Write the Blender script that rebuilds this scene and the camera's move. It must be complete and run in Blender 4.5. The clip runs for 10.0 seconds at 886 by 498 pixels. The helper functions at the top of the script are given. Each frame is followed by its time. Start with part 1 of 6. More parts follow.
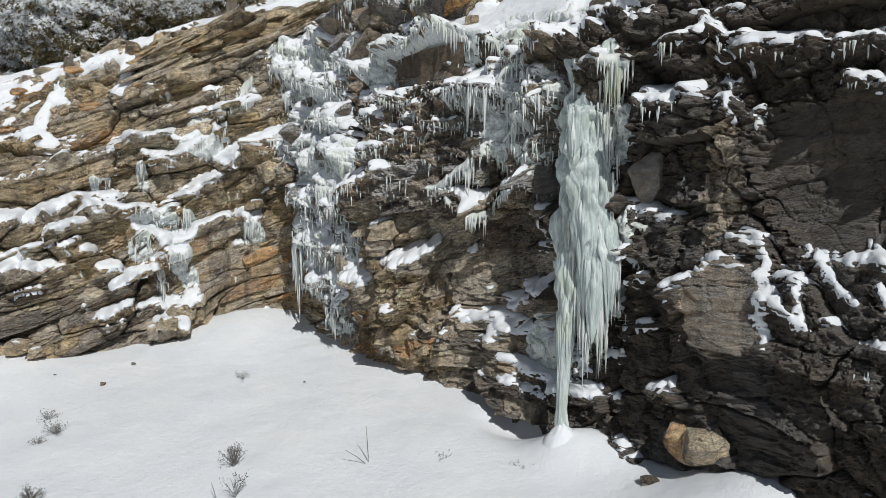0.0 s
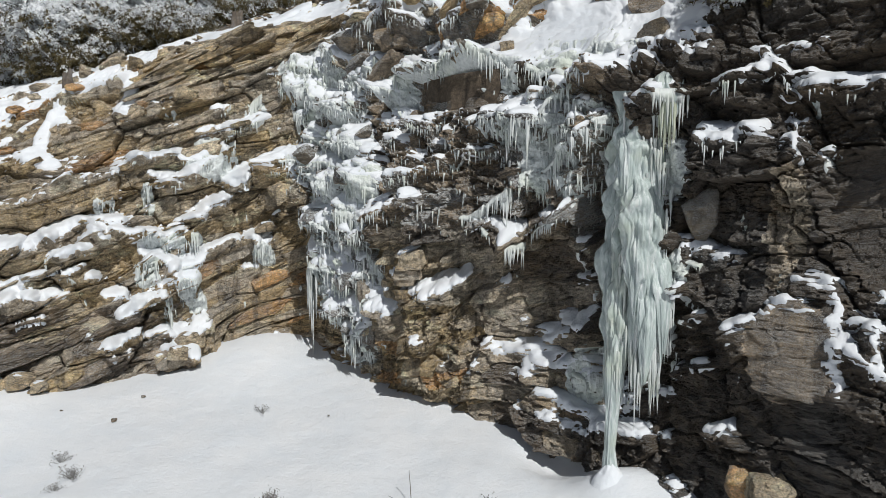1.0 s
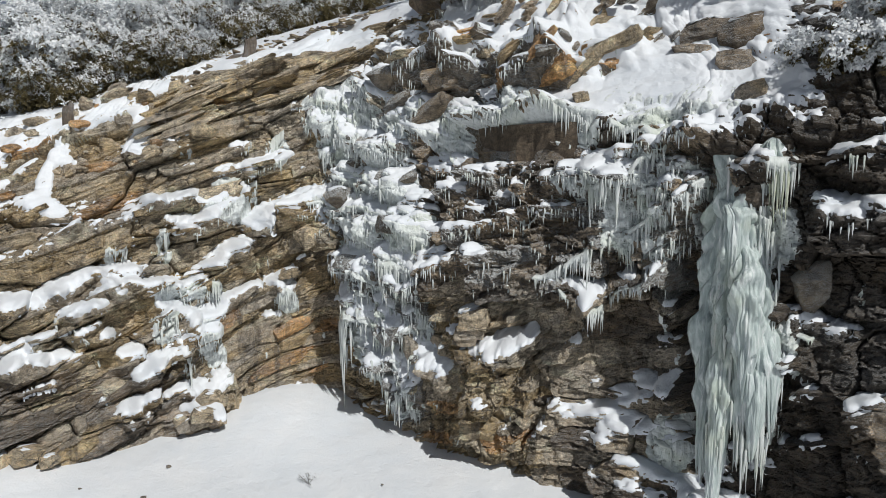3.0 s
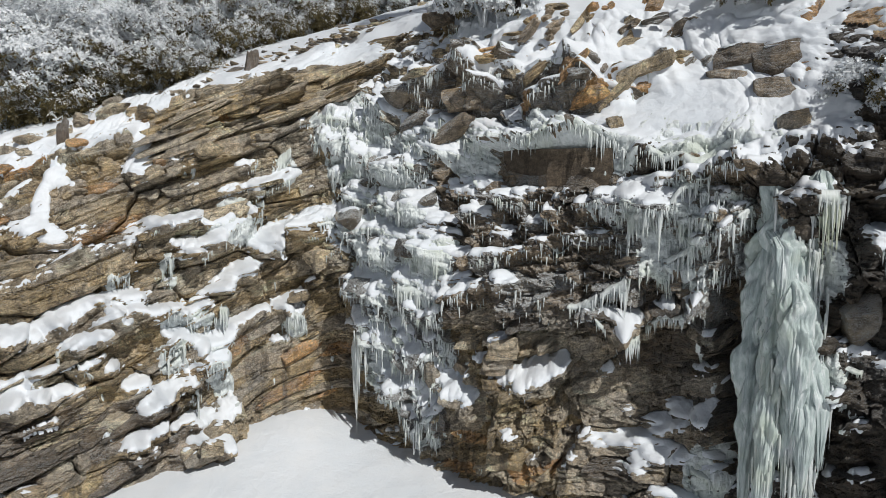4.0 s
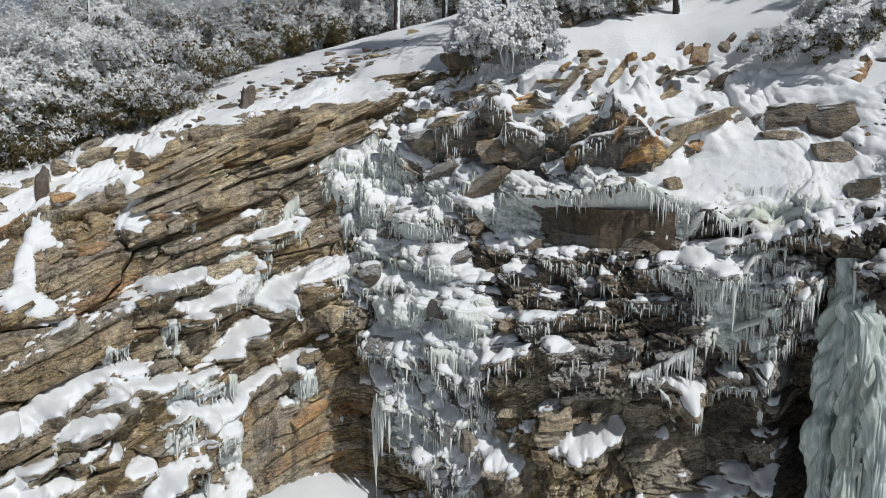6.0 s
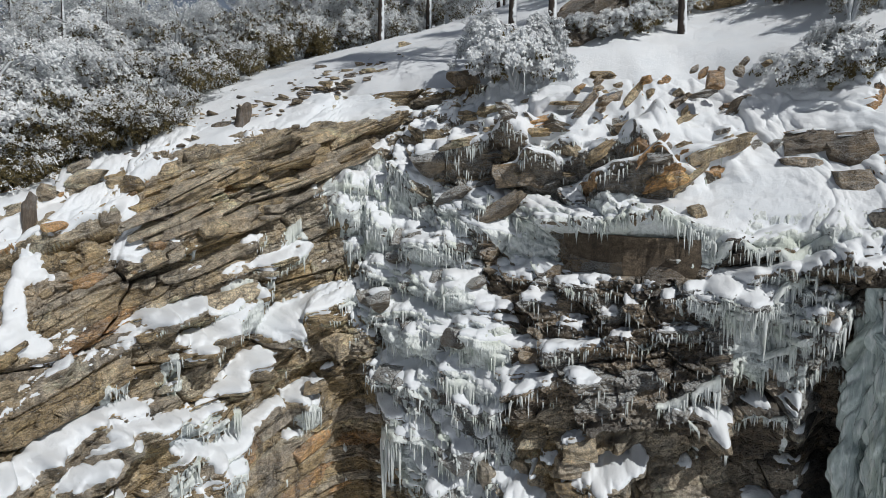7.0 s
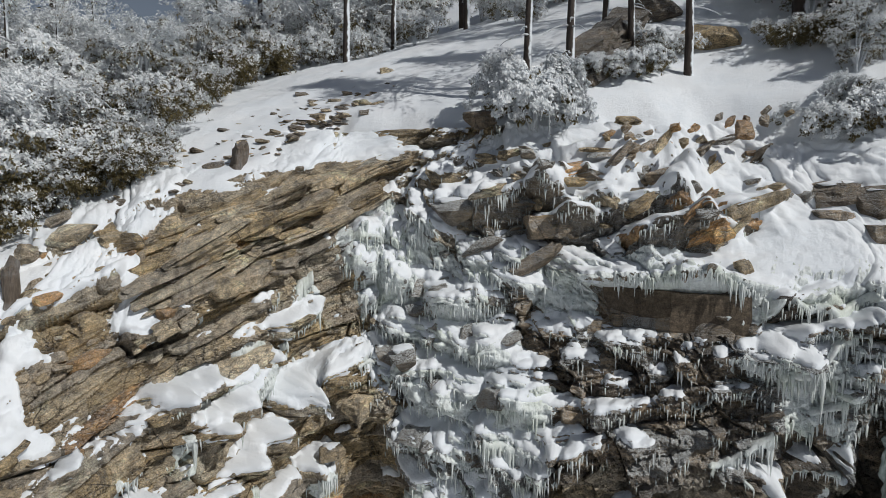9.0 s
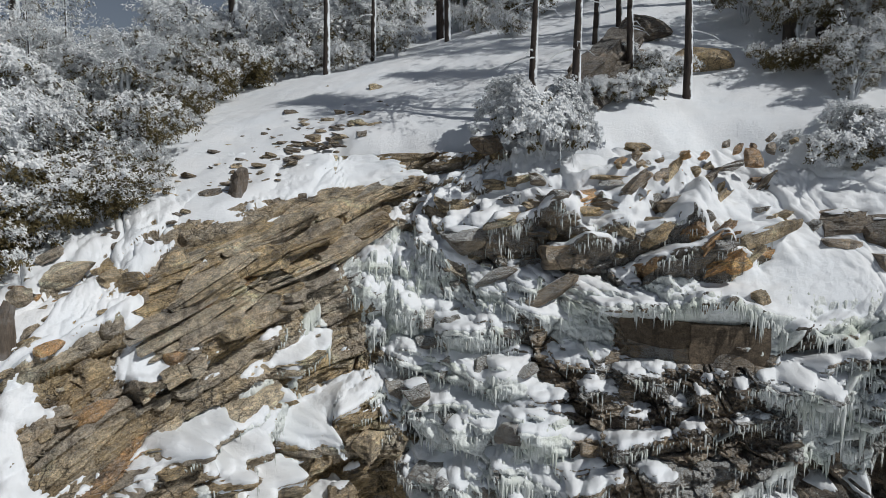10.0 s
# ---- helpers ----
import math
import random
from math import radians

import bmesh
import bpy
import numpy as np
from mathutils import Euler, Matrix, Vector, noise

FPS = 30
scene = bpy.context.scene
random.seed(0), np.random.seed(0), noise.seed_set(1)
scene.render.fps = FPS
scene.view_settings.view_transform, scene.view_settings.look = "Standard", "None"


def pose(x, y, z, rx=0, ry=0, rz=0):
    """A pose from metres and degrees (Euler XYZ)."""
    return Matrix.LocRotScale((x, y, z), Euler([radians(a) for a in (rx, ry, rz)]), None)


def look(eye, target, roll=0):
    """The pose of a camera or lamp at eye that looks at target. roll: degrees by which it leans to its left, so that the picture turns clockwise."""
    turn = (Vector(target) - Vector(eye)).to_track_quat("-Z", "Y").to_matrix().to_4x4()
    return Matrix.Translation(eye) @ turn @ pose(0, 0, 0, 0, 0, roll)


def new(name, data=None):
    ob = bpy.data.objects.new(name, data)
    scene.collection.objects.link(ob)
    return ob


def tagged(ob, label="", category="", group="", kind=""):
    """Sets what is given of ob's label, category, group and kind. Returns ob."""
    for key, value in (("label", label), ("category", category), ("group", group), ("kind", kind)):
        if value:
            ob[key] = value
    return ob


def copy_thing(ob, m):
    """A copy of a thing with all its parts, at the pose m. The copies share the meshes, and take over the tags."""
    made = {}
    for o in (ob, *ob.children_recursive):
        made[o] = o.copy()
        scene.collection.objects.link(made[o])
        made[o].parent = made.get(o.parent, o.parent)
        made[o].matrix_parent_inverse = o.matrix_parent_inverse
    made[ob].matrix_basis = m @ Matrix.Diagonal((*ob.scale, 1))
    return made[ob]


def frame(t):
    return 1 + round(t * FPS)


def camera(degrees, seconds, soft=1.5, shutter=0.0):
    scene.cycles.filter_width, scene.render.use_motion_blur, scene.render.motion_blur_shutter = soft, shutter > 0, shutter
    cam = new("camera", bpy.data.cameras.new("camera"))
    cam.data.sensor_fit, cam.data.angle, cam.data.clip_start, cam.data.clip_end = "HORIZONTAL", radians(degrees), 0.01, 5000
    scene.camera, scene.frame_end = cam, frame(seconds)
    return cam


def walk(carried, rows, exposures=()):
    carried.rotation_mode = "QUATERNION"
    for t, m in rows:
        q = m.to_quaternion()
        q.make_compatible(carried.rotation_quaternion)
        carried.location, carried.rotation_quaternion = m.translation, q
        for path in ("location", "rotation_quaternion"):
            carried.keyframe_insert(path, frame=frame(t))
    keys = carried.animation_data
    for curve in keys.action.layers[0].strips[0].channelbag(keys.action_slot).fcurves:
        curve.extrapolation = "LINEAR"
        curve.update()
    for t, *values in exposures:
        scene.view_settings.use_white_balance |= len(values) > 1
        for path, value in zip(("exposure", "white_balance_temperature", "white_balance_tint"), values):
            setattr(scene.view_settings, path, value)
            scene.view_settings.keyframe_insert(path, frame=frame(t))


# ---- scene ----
cam = camera(66.2, 10.0, soft=0.32)
PATH = [
    (0, (0.276, -0.093, 5.361), (0.247, 1.898, 5.17), 0.1),
    (0.5, (-0.465, 0.163, 5.694), (-0.45, 2.153, 5.502), 0.1),
    (1, (-1.203, 0.434, 6.046), (-1.14, 2.423, 5.852), 0.1),
    (1.5, (-1.908, 0.725, 6.374), (-1.796, 2.712, 6.179), 0.1),
    (2, (-2.595, 1.036, 6.701), (-2.442, 3.021, 6.504), 0.1),
    (2.5, (-3.288, 1.356, 6.993), (-3.093, 3.337, 6.797), 0.1),
    (4, (-5.357, 2.43, 7.886), (-4.999, 4.387, 7.681), 0.1),
    (4.5, (-6.028, 2.832, 8.191), (-5.615, 4.778, 7.986), 0.0),
    (5, (-6.661, 3.256, 8.513), (-6.188, 5.189, 8.306), -0.0),
    (5.5, (-7.241, 3.712, 8.87), (-6.705, 5.627, 8.66), -0.0),
    (7, (-8.907, 5.124, 9.77), (-8.179, 6.974, 9.554), -0.1),
    (7.5, (-9.442, 5.617, 10.036), (-8.651, 7.441, 9.818), -0.1),
    (8, (-9.981, 6.147, 10.302), (-9.124, 7.94, 10.083), -0.1),
    (8.5, (-10.502, 6.703, 10.599), (-9.58, 8.464, 10.377), -0.1),
    (9, (-11.053, 7.269, 10.905), (-10.06, 8.99, 10.681), -0.1),
    (9.5, (-11.546, 7.838, 11.234), (-10.487, 9.519, 11.007), -0.1),
    (10, (-11.976, 8.406, 11.562), (-10.854, 10.046, 11.331), -0.1),
]
walk(cam, [(t, look(eye, target, roll)) for t, eye, target, roll in PATH], exposures=[(0, 0.06), (4.5, 0.04), (7, -0.04), (10, -0.14)])

# ---- light ----
SUN_TO = Vector((0.38, -0.925, 0.93)).normalized()
world = bpy.data.worlds.new("sky")
scene.world = world
world.use_nodes = True
wn = world.node_tree.nodes
sky = wn.new("ShaderNodeTexSky")
sky.sky_type, sky.sun_disc = "NISHITA", False
sky.sun_elevation = math.asin(SUN_TO.z)
sky.sun_rotation = math.atan2(SUN_TO.x, SUN_TO.y)
sky.altitude, sky.dust_density, sky.air_density = 1500, 1.5, 1.0
haze = wn.new("ShaderNodeHueSaturation")
haze.inputs["Saturation"].default_value = 0.65
world.node_tree.links.new(sky.outputs[0], haze.inputs["Color"])
world.node_tree.links.new(haze.outputs[0], wn["Background"].inputs[0])
wn["Background"].inputs[1].default_value = 0.037
sun = new("sun", bpy.data.lights.new("sun", "SUN"))
sun.data.energy, sun.data.angle, sun.data.color = 3.0, radians(0.6), (1.0, 0.985, 0.94)
sun.matrix_world = look(SUN_TO * 60, (0, 0, 0))


# ---- materials ----
def nodes_of(name):
    m = bpy.data.materials.new(name)
    m.use_nodes = True
    t = m.node_tree
    return m, t, t.nodes["Principled BSDF"]


def add(t, kind, **values):
    n = t.nodes.new(kind)
    for k, v in values.items():
        n.inputs[k.replace("_", " ")].default_value = v
    return n


def noise_node(t, scale, detail=5.0, rough=0.6, vector=None, distortion=0.0):
    n = add(t, "ShaderNodeTexNoise", Scale=scale, Detail=detail, Roughness=rough, Distortion=distortion)
    if vector is not None:
        t.links.new(vector, n.inputs["Vector"])
    return n.outputs["Fac"]


def ramp(t, fac, *stops):
    n = t.nodes.new("ShaderNodeValToRGB")
    el = n.color_ramp.elements
    while len(el) < len(stops):
        el.new(0.5)
    for e, (p, c) in zip(el, stops):
        e.position = p
        e.color = (c, c, c, 1) if isinstance(c, (int, float)) else (*c, 1)
    t.links.new(fac, n.inputs["Fac"])
    return n.outputs["Color"]


def mix(t, fac, a, b, blend="MIX"):
    n = t.nodes.new("ShaderNodeMix")
    n.data_type, n.blend_type = "RGBA", blend
    for k, v in ((0, fac), (6, a), (7, b)):
        if isinstance(v, (int, float)):
            n.inputs[k].default_value = v if k == 0 else (v, v, v, 1)
        elif isinstance(v, tuple):
            n.inputs[k].default_value = (*v, 1)
        else:
            t.links.new(v, n.inputs[k])
    return n.outputs[2]


def arith(t, op, a, b=0.0, c=0.0):
    n = t.nodes.new("ShaderNodeMath")
    n.operation = op
    for k, v in enumerate((a, b, c)):
        if isinstance(v, (int, float)):
            n.inputs[k].default_value = v
        else:
            t.links.new(v, n.inputs[k])
    return n.outputs[0]


def bump(t, bsdf, height, strength, distance):
    n = add(t, "ShaderNodeBump", Strength=strength, Distance=distance)
    t.links.new(height, n.inputs["Height"])
    t.links.new(n.outputs[0], bsdf.inputs["Normal"])
    return n.outputs[0]


def stretched(t, scale, turn=(0, 0, 0)):
    g = t.nodes.new("ShaderNodeNewGeometry")
    n = t.nodes.new("ShaderNodeMapping")
    n.inputs["Scale"].default_value = scale
    n.inputs["Rotation"].default_value = turn
    t.links.new(g.outputs["Position"], n.inputs["Vector"])
    return n.outputs[0], g


def rock_material(name, tone, frost=0.5, stain=0.5, reach=0.5, greying=0.6, cracks=1.0, dip=-19, strata=0.55):
    """Layered gneiss: grey and tan bands, iron stains, dark seeps and cracks, rime on upward facets."""
    m, t, b = nodes_of(name)
    bands, g = stretched(t, (0.75, 0.75, 1.9), (0.0, radians(18), 0.0))
    place = g.outputs["Position"]
    info = t.nodes.new("ShaderNodeObjectInfo").outputs["Random"]
    wide = noise_node(t, 0.45, 3, 0.55, place)
    mid = noise_node(t, 1.1, 8, 0.72, bands, 0.4)
    fine = noise_node(t, 6, 8, 0.8, stretched(t, (1.0, 1.0, 1.35), (0.0, radians(18), 0.0))[0])
    grain = noise_node(t, 34, 4, 0.75, place)
    dark, light = tuple(0.55 * x for x in tone), tuple(min(0.72, 1.6 * x) for x in tone)
    c = ramp(t, mid, (0.30, dark), (0.43, tuple(0.75 * x for x in tone)), (0.55, tone), (0.70, light))
    grey = mix(t, greying, c, tuple(0.5 * sum(tone) / 3 + 0.08 for _ in range(3)))
    c = mix(t, ramp(t, wide, (0.42, 0.0), (0.58, 1.0)), c, grey)
    iron = arith(t, "MULTIPLY", ramp(t, noise_node(t, 0.8, 5, 0.7, bands, 1.2), (0.50, 0.0), (0.66, 1.0)), stain)
    c = mix(t, iron, c, tuple(k * (0.4 + 1.6 * tone[0]) for k in (0.38, 0.255, 0.12)))
    streak, _ = stretched(t, (2.6, 2.6, 0.30))
    seep = ramp(t, noise_node(t, 1.0, 5, 0.65, streak, 0.3), (0.52, 0.0), (0.64, 1.0))
    c = mix(t, arith(t, "MULTIPLY", seep, 0.68), c, (0.05, 0.037, 0.025))
    c = mix(t, 0.85, c, ramp(t, fine, (0.32, 0.38), (0.47, 1.0), (0.66, 1.75)), "MULTIPLY")
    lie_ = t.nodes.new("ShaderNodeMapping")
    lie_.vector_type = "TEXTURE"
    lie_.inputs["Rotation"].default_value = (0.0, radians(dip), 0.0)
    lie_.inputs["Scale"].default_value = (0.8, 0.8, 0.085)
    t.links.new(place, lie_.inputs["Vector"])
    beds_ = noise_node(t, 1.0, 5, 0.6, lie_.outputs[0], 0.25)
    c = mix(t, strata, c, ramp(t, beds_, (0.36, 0.32), (0.44, 0.95), (0.56, 1.0), (0.70, 1.5)), "MULTIPLY")
    c = mix(t, 0.8, c, ramp(t, grain, (0.34, 0.5), (0.66, 1.6)), "MULTIPLY")
    c = mix(t, 0.6, c, ramp(t, info, (0.0, 0.75), (1.0, 1.4)), "MULTIPLY")
    nz = add(t, "ShaderNodeTexNoise", Scale=2.2, Detail=6.0)
    nz.inputs["Roughness"].default_value = 0.65
    t.links.new(bands, nz.inputs["Vector"])
    warp = t.nodes.new("ShaderNodeMix")
    warp.data_type = "VECTOR"
    warp.inputs[0].default_value = 0.14
    t.links.new(bands, warp.inputs[4])
    t.links.new(nz.outputs["Color"], warp.inputs[5])
    h = arith(t, "ADD", arith(t, "MULTIPLY", fine, 0.7), arith(t, "ADD", arith(t, "MULTIPLY", grain, 0.32), arith(t, "MULTIPLY", beds_, 1.2 * strata)))
    for size, wide_gap in ((1.1, 0.012), (2.8, 0.012), (7.0, 0.022)):
        crack = add(t, "ShaderNodeTexVoronoi", Scale=size, Randomness=1.0)
        crack.feature = "DISTANCE_TO_EDGE"
        t.links.new(warp.outputs[1], crack.inputs["Vector"])
        gap = ramp(t, crack.outputs["Distance"], (0.0, 0.0), (wide_gap, 1.0))
        open_ = ramp(t, noise_node(t, 1.1, 3, 0.6, place), (0.42, 1.0), (0.56, 0.0))
        shut = arith(t, "MAXIMUM", gap, open_)
        c = mix(t, arith(t, "MULTIPLY", arith(t, "SUBTRACT", 1.0, shut), cracks), c, (0.022, 0.017, 0.013))
        h = arith(t, "ADD", h, arith(t, "MULTIPLY", shut, 0.6 * cracks))
    n = bump(t, b, h, 1.0, 0.15)
    sep = t.nodes.new("ShaderNodeSeparateXYZ")
    t.links.new(n, sep.inputs[0])
    rime = arith(t, "ADD", sep.outputs["Z"], arith(t, "MULTIPLY", arith(t, "SUBTRACT", noise_node(t, 4, 7, 0.75, place), 0.5), 1.5))
    rime = arith(t, "MULTIPLY", ramp(t, rime, (reach, 0.0), (reach + 0.22, 1.0)), frost)
    c = mix(t, rime, c, (0.74, 0.78, 0.81))
    t.links.new(c, b.inputs["Base Color"])
    b.inputs["Roughness"].default_value = 0.85
    return m


def snow_material(name="snow", dirt=0.0):
    m, t, b = nodes_of(name)
    place = stretched(t, (1, 1, 1))[0]
    wide = noise_node(t, 0.8, 4, 0.6, place)
    fine = noise_node(t, 22, 5, 0.7, place)
    c = ramp(t, wide, (0.3, (0.74, 0.78, 0.83)), (0.7, (0.81, 0.83, 0.86)))
    t.links.new(c, b.inputs["Base Color"])
    b.inputs["Roughness"].default_value = 0.55
    b.inputs["Specular IOR Level"].default_value = 0.25
    bump(t, b, arith(t, "ADD", arith(t, "MULTIPLY", fine, 0.4), noise_node(t, 4, 6, 0.7, place)), 0.65, 0.05)
    return m


def ice_material(name, tint, clear=0.35, rough=0.22, relief=0.5):
    m, t, b = nodes_of(name)
    flow, g = stretched(t, (7.0, 7.0, 0.8))
    place = g.outputs["Position"]
    f = noise_node(t, 1.6, 6, 0.65, flow, 0.4)
    w = noise_node(t, 1.4, 3, 0.5, place)
    c = ramp(t, f, (0.28, tuple(0.68 * x for x in tint)), (0.5, tint), (0.72, (0.86, 0.89, 0.89)))
    c = mix(t, ramp(t, w, (0.5, 0.0), (0.72, 0.5)), c, (0.60, 0.66, 0.52))
    t.links.new(c, b.inputs["Base Color"])
    b.inputs["Roughness"].default_value = rough
    b.inputs["IOR"].default_value = 1.31
    b.inputs["Transmission Weight"].default_value = clear
    b.inputs["Subsurface Weight"].default_value = 0.0
    bump(t, b, arith(t, "ADD", f, arith(t, "MULTIPLY", noise_node(t, 18, 4, 0.6, place), 0.3 + 0.5 * (relief > 0.6))), relief, 0.05)
    return m


ROCK_TAN = rock_material("tan layered rock", (0.585, 0.465, 0.30), 0.3, 0.35, 0.60, 0.2, 0.9)
ROCK_OLIVE = rock_material("golden brown rock", (0.48, 0.36, 0.20), 0.28, 0.45, 0.62, 0.15, 0.85)
ROCK_PALE = rock_material("pale grey tan rock", (0.60, 0.50, 0.355), 0.3, 0.3, 0.60, 0.25, 0.75)
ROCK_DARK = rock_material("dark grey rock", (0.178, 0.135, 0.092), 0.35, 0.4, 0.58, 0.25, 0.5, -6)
ROCK_GREY = rock_material("grey tan blocky rock", (0.52, 0.435, 0.325), 0.3, 0.4, 0.62, 0.3, 0.35, strata=0.3)
# dark rock; the overhanging right wall's shade is put into this tone
ROCK_SHADED = rock_material("dark rock toned for shade", (0.096, 0.073, 0.051), 0.28, 0.25, 0.58, 0.4, 0.35, -6)
ROCK_MID = rock_material("rimed brown rock", (0.37, 0.285, 0.195), 0.5, 0.4, 0.52, 0.2, 0.5, -6)
ROCK_ICED = rock_material("rime coated rock", (0.27, 0.225, 0.17), 0.9, 0.3, 0.36, 0.5, 0.6, -6, 0.3)
ROCK_RUST = rock_material("rust stained rock", (0.60, 0.345, 0.145), 0.45, 0.5, 0.62, 0.25, 0.5)
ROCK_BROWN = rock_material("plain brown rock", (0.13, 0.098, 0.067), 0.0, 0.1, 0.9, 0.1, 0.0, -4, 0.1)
SNOW = snow_material()
ICE = ice_material("blue white ice", (0.74, 0.78, 0.77), 0.18)
ICE_THIN = ice_material("thin grey ice", (0.73, 0.77, 0.765), 0.0, 0.28, 0.9)
ICE_BLUE = ice_material("blue green ice", (0.53, 0.61, 0.60), 0.15, 0.25, 0.55)
ICE_YELLOW = ice_material("yellowish ice", (0.60, 0.64, 0.50), 0.12)


def leaf_material(name, tone, rough=0.7, glow=0.0):
    m, t, b = nodes_of(name)
    g = t.nodes.new("ShaderNodeNewGeometry")
    c = ramp(t, g.outputs["Random Per Island"], (0.0, tuple(0.6 * x for x in tone)), (0.5, tone), (1.0, tuple(min(0.92, 1.3 * x) for x in tone)))
    c = mix(t, 0.4, c, ramp(t, noise_node(t, 1.3, 3, 0.6, g.outputs["Position"]), (0.3, 0.6), (0.7, 1.3)), "MULTIPLY")
    t.links.new(c, b.inputs["Base Color"])
    b.inputs["Roughness"].default_value = rough
    if glow:
        thin = t.nodes.new("ShaderNodeBsdfTranslucent")
        t.links.new(c, thin.inputs["Color"])
        both = t.nodes.new("ShaderNodeMixShader")
        both.inputs[0].default_value = glow
        t.links.new(b.outputs[0], both.inputs[1])
        t.links.new(thin.outputs[0], both.inputs[2])
        t.links.new(both.outputs[0], t.nodes["Material Output"].inputs["Surface"])
    return m


def bark_material(name, tone, rime, windward=False):
    m, t, b = nodes_of(name)
    grain, g = stretched(t, (14, 14, 2.5))
    n = noise_node(t, 1.5, 6, 0.7, grain)
    c = ramp(t, n, (0.3, tuple(0.4 * x for x in tone)), (0.6, tone), (0.8, tuple(1.5 * x for x in tone)))
    w = noise_node(t, 2.2, 5, 0.7, g.outputs["Position"])
    if windward:
        side = t.nodes.new("ShaderNodeVectorMath")
        side.operation = "DOT_PRODUCT"
        t.links.new(g.outputs["Normal"], side.inputs[0])
        side.inputs[1].default_value = (0.80, -0.60, 0.0)
        w = arith(t, "ADD", w, arith(t, "MULTIPLY", arith(t, "SUBTRACT", side.outputs["Value"], 0.55), 0.5))
    w = ramp(t, w, (0.5 - 0.3 * rime, 0.0), (0.62 - 0.2 * rime, 1.0))
    c = mix(t, w if windward else arith(t, "MULTIPLY", w, rime), c, (0.72, 0.76, 0.8))
    t.links.new(c, b.inputs["Base Color"])
    b.inputs["Roughness"].default_value = 0.85
    bump(t, b, n, 0.8, 0.03)
    return m


FROST_LEAF = leaf_material("rimed leaves", (0.86, 0.89, 0.92), 0.5, 0.28)
GREEN_LEAF = leaf_material("olive leaves", (0.13, 0.102, 0.042), 0.7, 0.15)
BARK = bark_material("dark bark", (0.05, 0.037, 0.03), 0.25, True)
WOOD_GREY = bark_material("weathered wood", (0.15, 0.12, 0.095), 0.12)
DRY = bark_material("dry stalks", (0.12, 0.10, 0.08), 0.3)
RIMED = bark_material("rime sheath", (0.35, 0.35, 0.36), 1.0)
BARK_FROST = bark_material("rimed twigs", (0.10, 0.08, 0.065), 0.8)


# ---- shapes ----
def mesh_object(name, verts, faces, material, parent=None, smooth=True):
    me = bpy.data.meshes.new(name)
    me.from_pydata([tuple(v) for v in verts], [], [tuple(f) for f in faces])
    me.polygons.foreach_set("use_smooth", [smooth] * len(me.polygons))
    for m in material if isinstance(material, (list, tuple)) else [material]:
        me.materials.append(m)
    me.update()
    ob = new(name, me)
    ob.parent = parent
    return ob


def grid_object(name, P, material, keep=None, parent=None, smooth=True, slots=None):
    """A sheet of quads over the array P[i, j, 3]; keep[i, j] marks the corners that carry it."""
    nu, nv = P.shape[:2]
    idx = np.arange(nu * nv).reshape(nu, nv)
    q = np.stack([idx[:-1, :-1], idx[1:, :-1], idx[1:, 1:], idx[:-1, 1:]], -1).reshape(-1, 4)
    if keep is not None:
        k = (keep[:-1, :-1] | keep[1:, :-1] | keep[1:, 1:] | keep[:-1, 1:]).reshape(-1)
        q = q[k]
    if slots is not None:
        sl = slots[:-1, :-1].reshape(-1)
        sl = sl[k] if keep is not None else sl
    used, inv = np.unique(q, return_inverse=True)
    v = P.reshape(-1, 3)[used]
    q = inv.reshape(-1, 4)
    me = bpy.data.meshes.new(name)
    me.vertices.add(len(v))
    me.vertices.foreach_set("co", v.astype(np.float32).ravel())
    me.loops.add(q.size)
    me.loops.foreach_set("vertex_index", q.astype(np.int32).ravel())
    me.polygons.add(len(q))
    me.polygons.foreach_set("loop_start", np.arange(0, q.size, 4, dtype=np.int32))
    me.polygons.foreach_set("use_smooth", np.full(len(q), smooth))
    for m in material if isinstance(material, (list, tuple)) else [material]:
        me.materials.append(m)
    if slots is not None:
        me.polygons.foreach_set("material_index", sl.astype(np.int32))
    me.update(calc_edges=True)
    me.validate()
    ob = new(name, me)
    ob.parent = parent
    return ob


LATTICE = np.random.RandomState(7).rand(256, 256)


def hash2(i, j, k=0):
    i, j = np.asarray(i, np.int64), np.asarray(j, np.int64)
    return LATTICE[(i * 73 + j * 19 + k * 101) % 256, (j * 151 + i * 37 + k * 57) % 256]


def value_noise(x, y, k=0):
    xi, yi = np.floor(x), np.floor(y)
    fx, fy = x - xi, y - yi
    fx, fy = fx * fx * (3 - 2 * fx), fy * fy * (3 - 2 * fy)
    xi, yi = xi.astype(np.int64), yi.astype(np.int64)
    a = LATTICE[(xi + 31 * k) % 256, (yi + 57 * k) % 256]
    b = LATTICE[(xi + 1 + 31 * k) % 256, (yi + 57 * k) % 256]
    c = LATTICE[(xi + 31 * k) % 256, (yi + 1 + 57 * k) % 256]
    d = LATTICE[(xi + 1 + 31 * k) % 256, (yi + 1 + 57 * k) % 256]
    return (a * (1 - fx) + b * fx) * (1 - fy) + (c * (1 - fx) + d * fx) * fy


def fractal(x, y, k=0, octaves=4, gain=0.5):
    out, amp, tot = 0.0, 1.0, 0.0
    for o in range(octaves):
        out = out + amp * (value_noise(x * 2 ** o, y * 2 ** o, k + o) - 0.5)
        tot += amp
        amp *= gain
    return 2 * out / tot


def smooth(a, b, x):
    t = np.clip((x - a) / (b - a), 0, 1)
    return t * t * (3 - 2 * t)


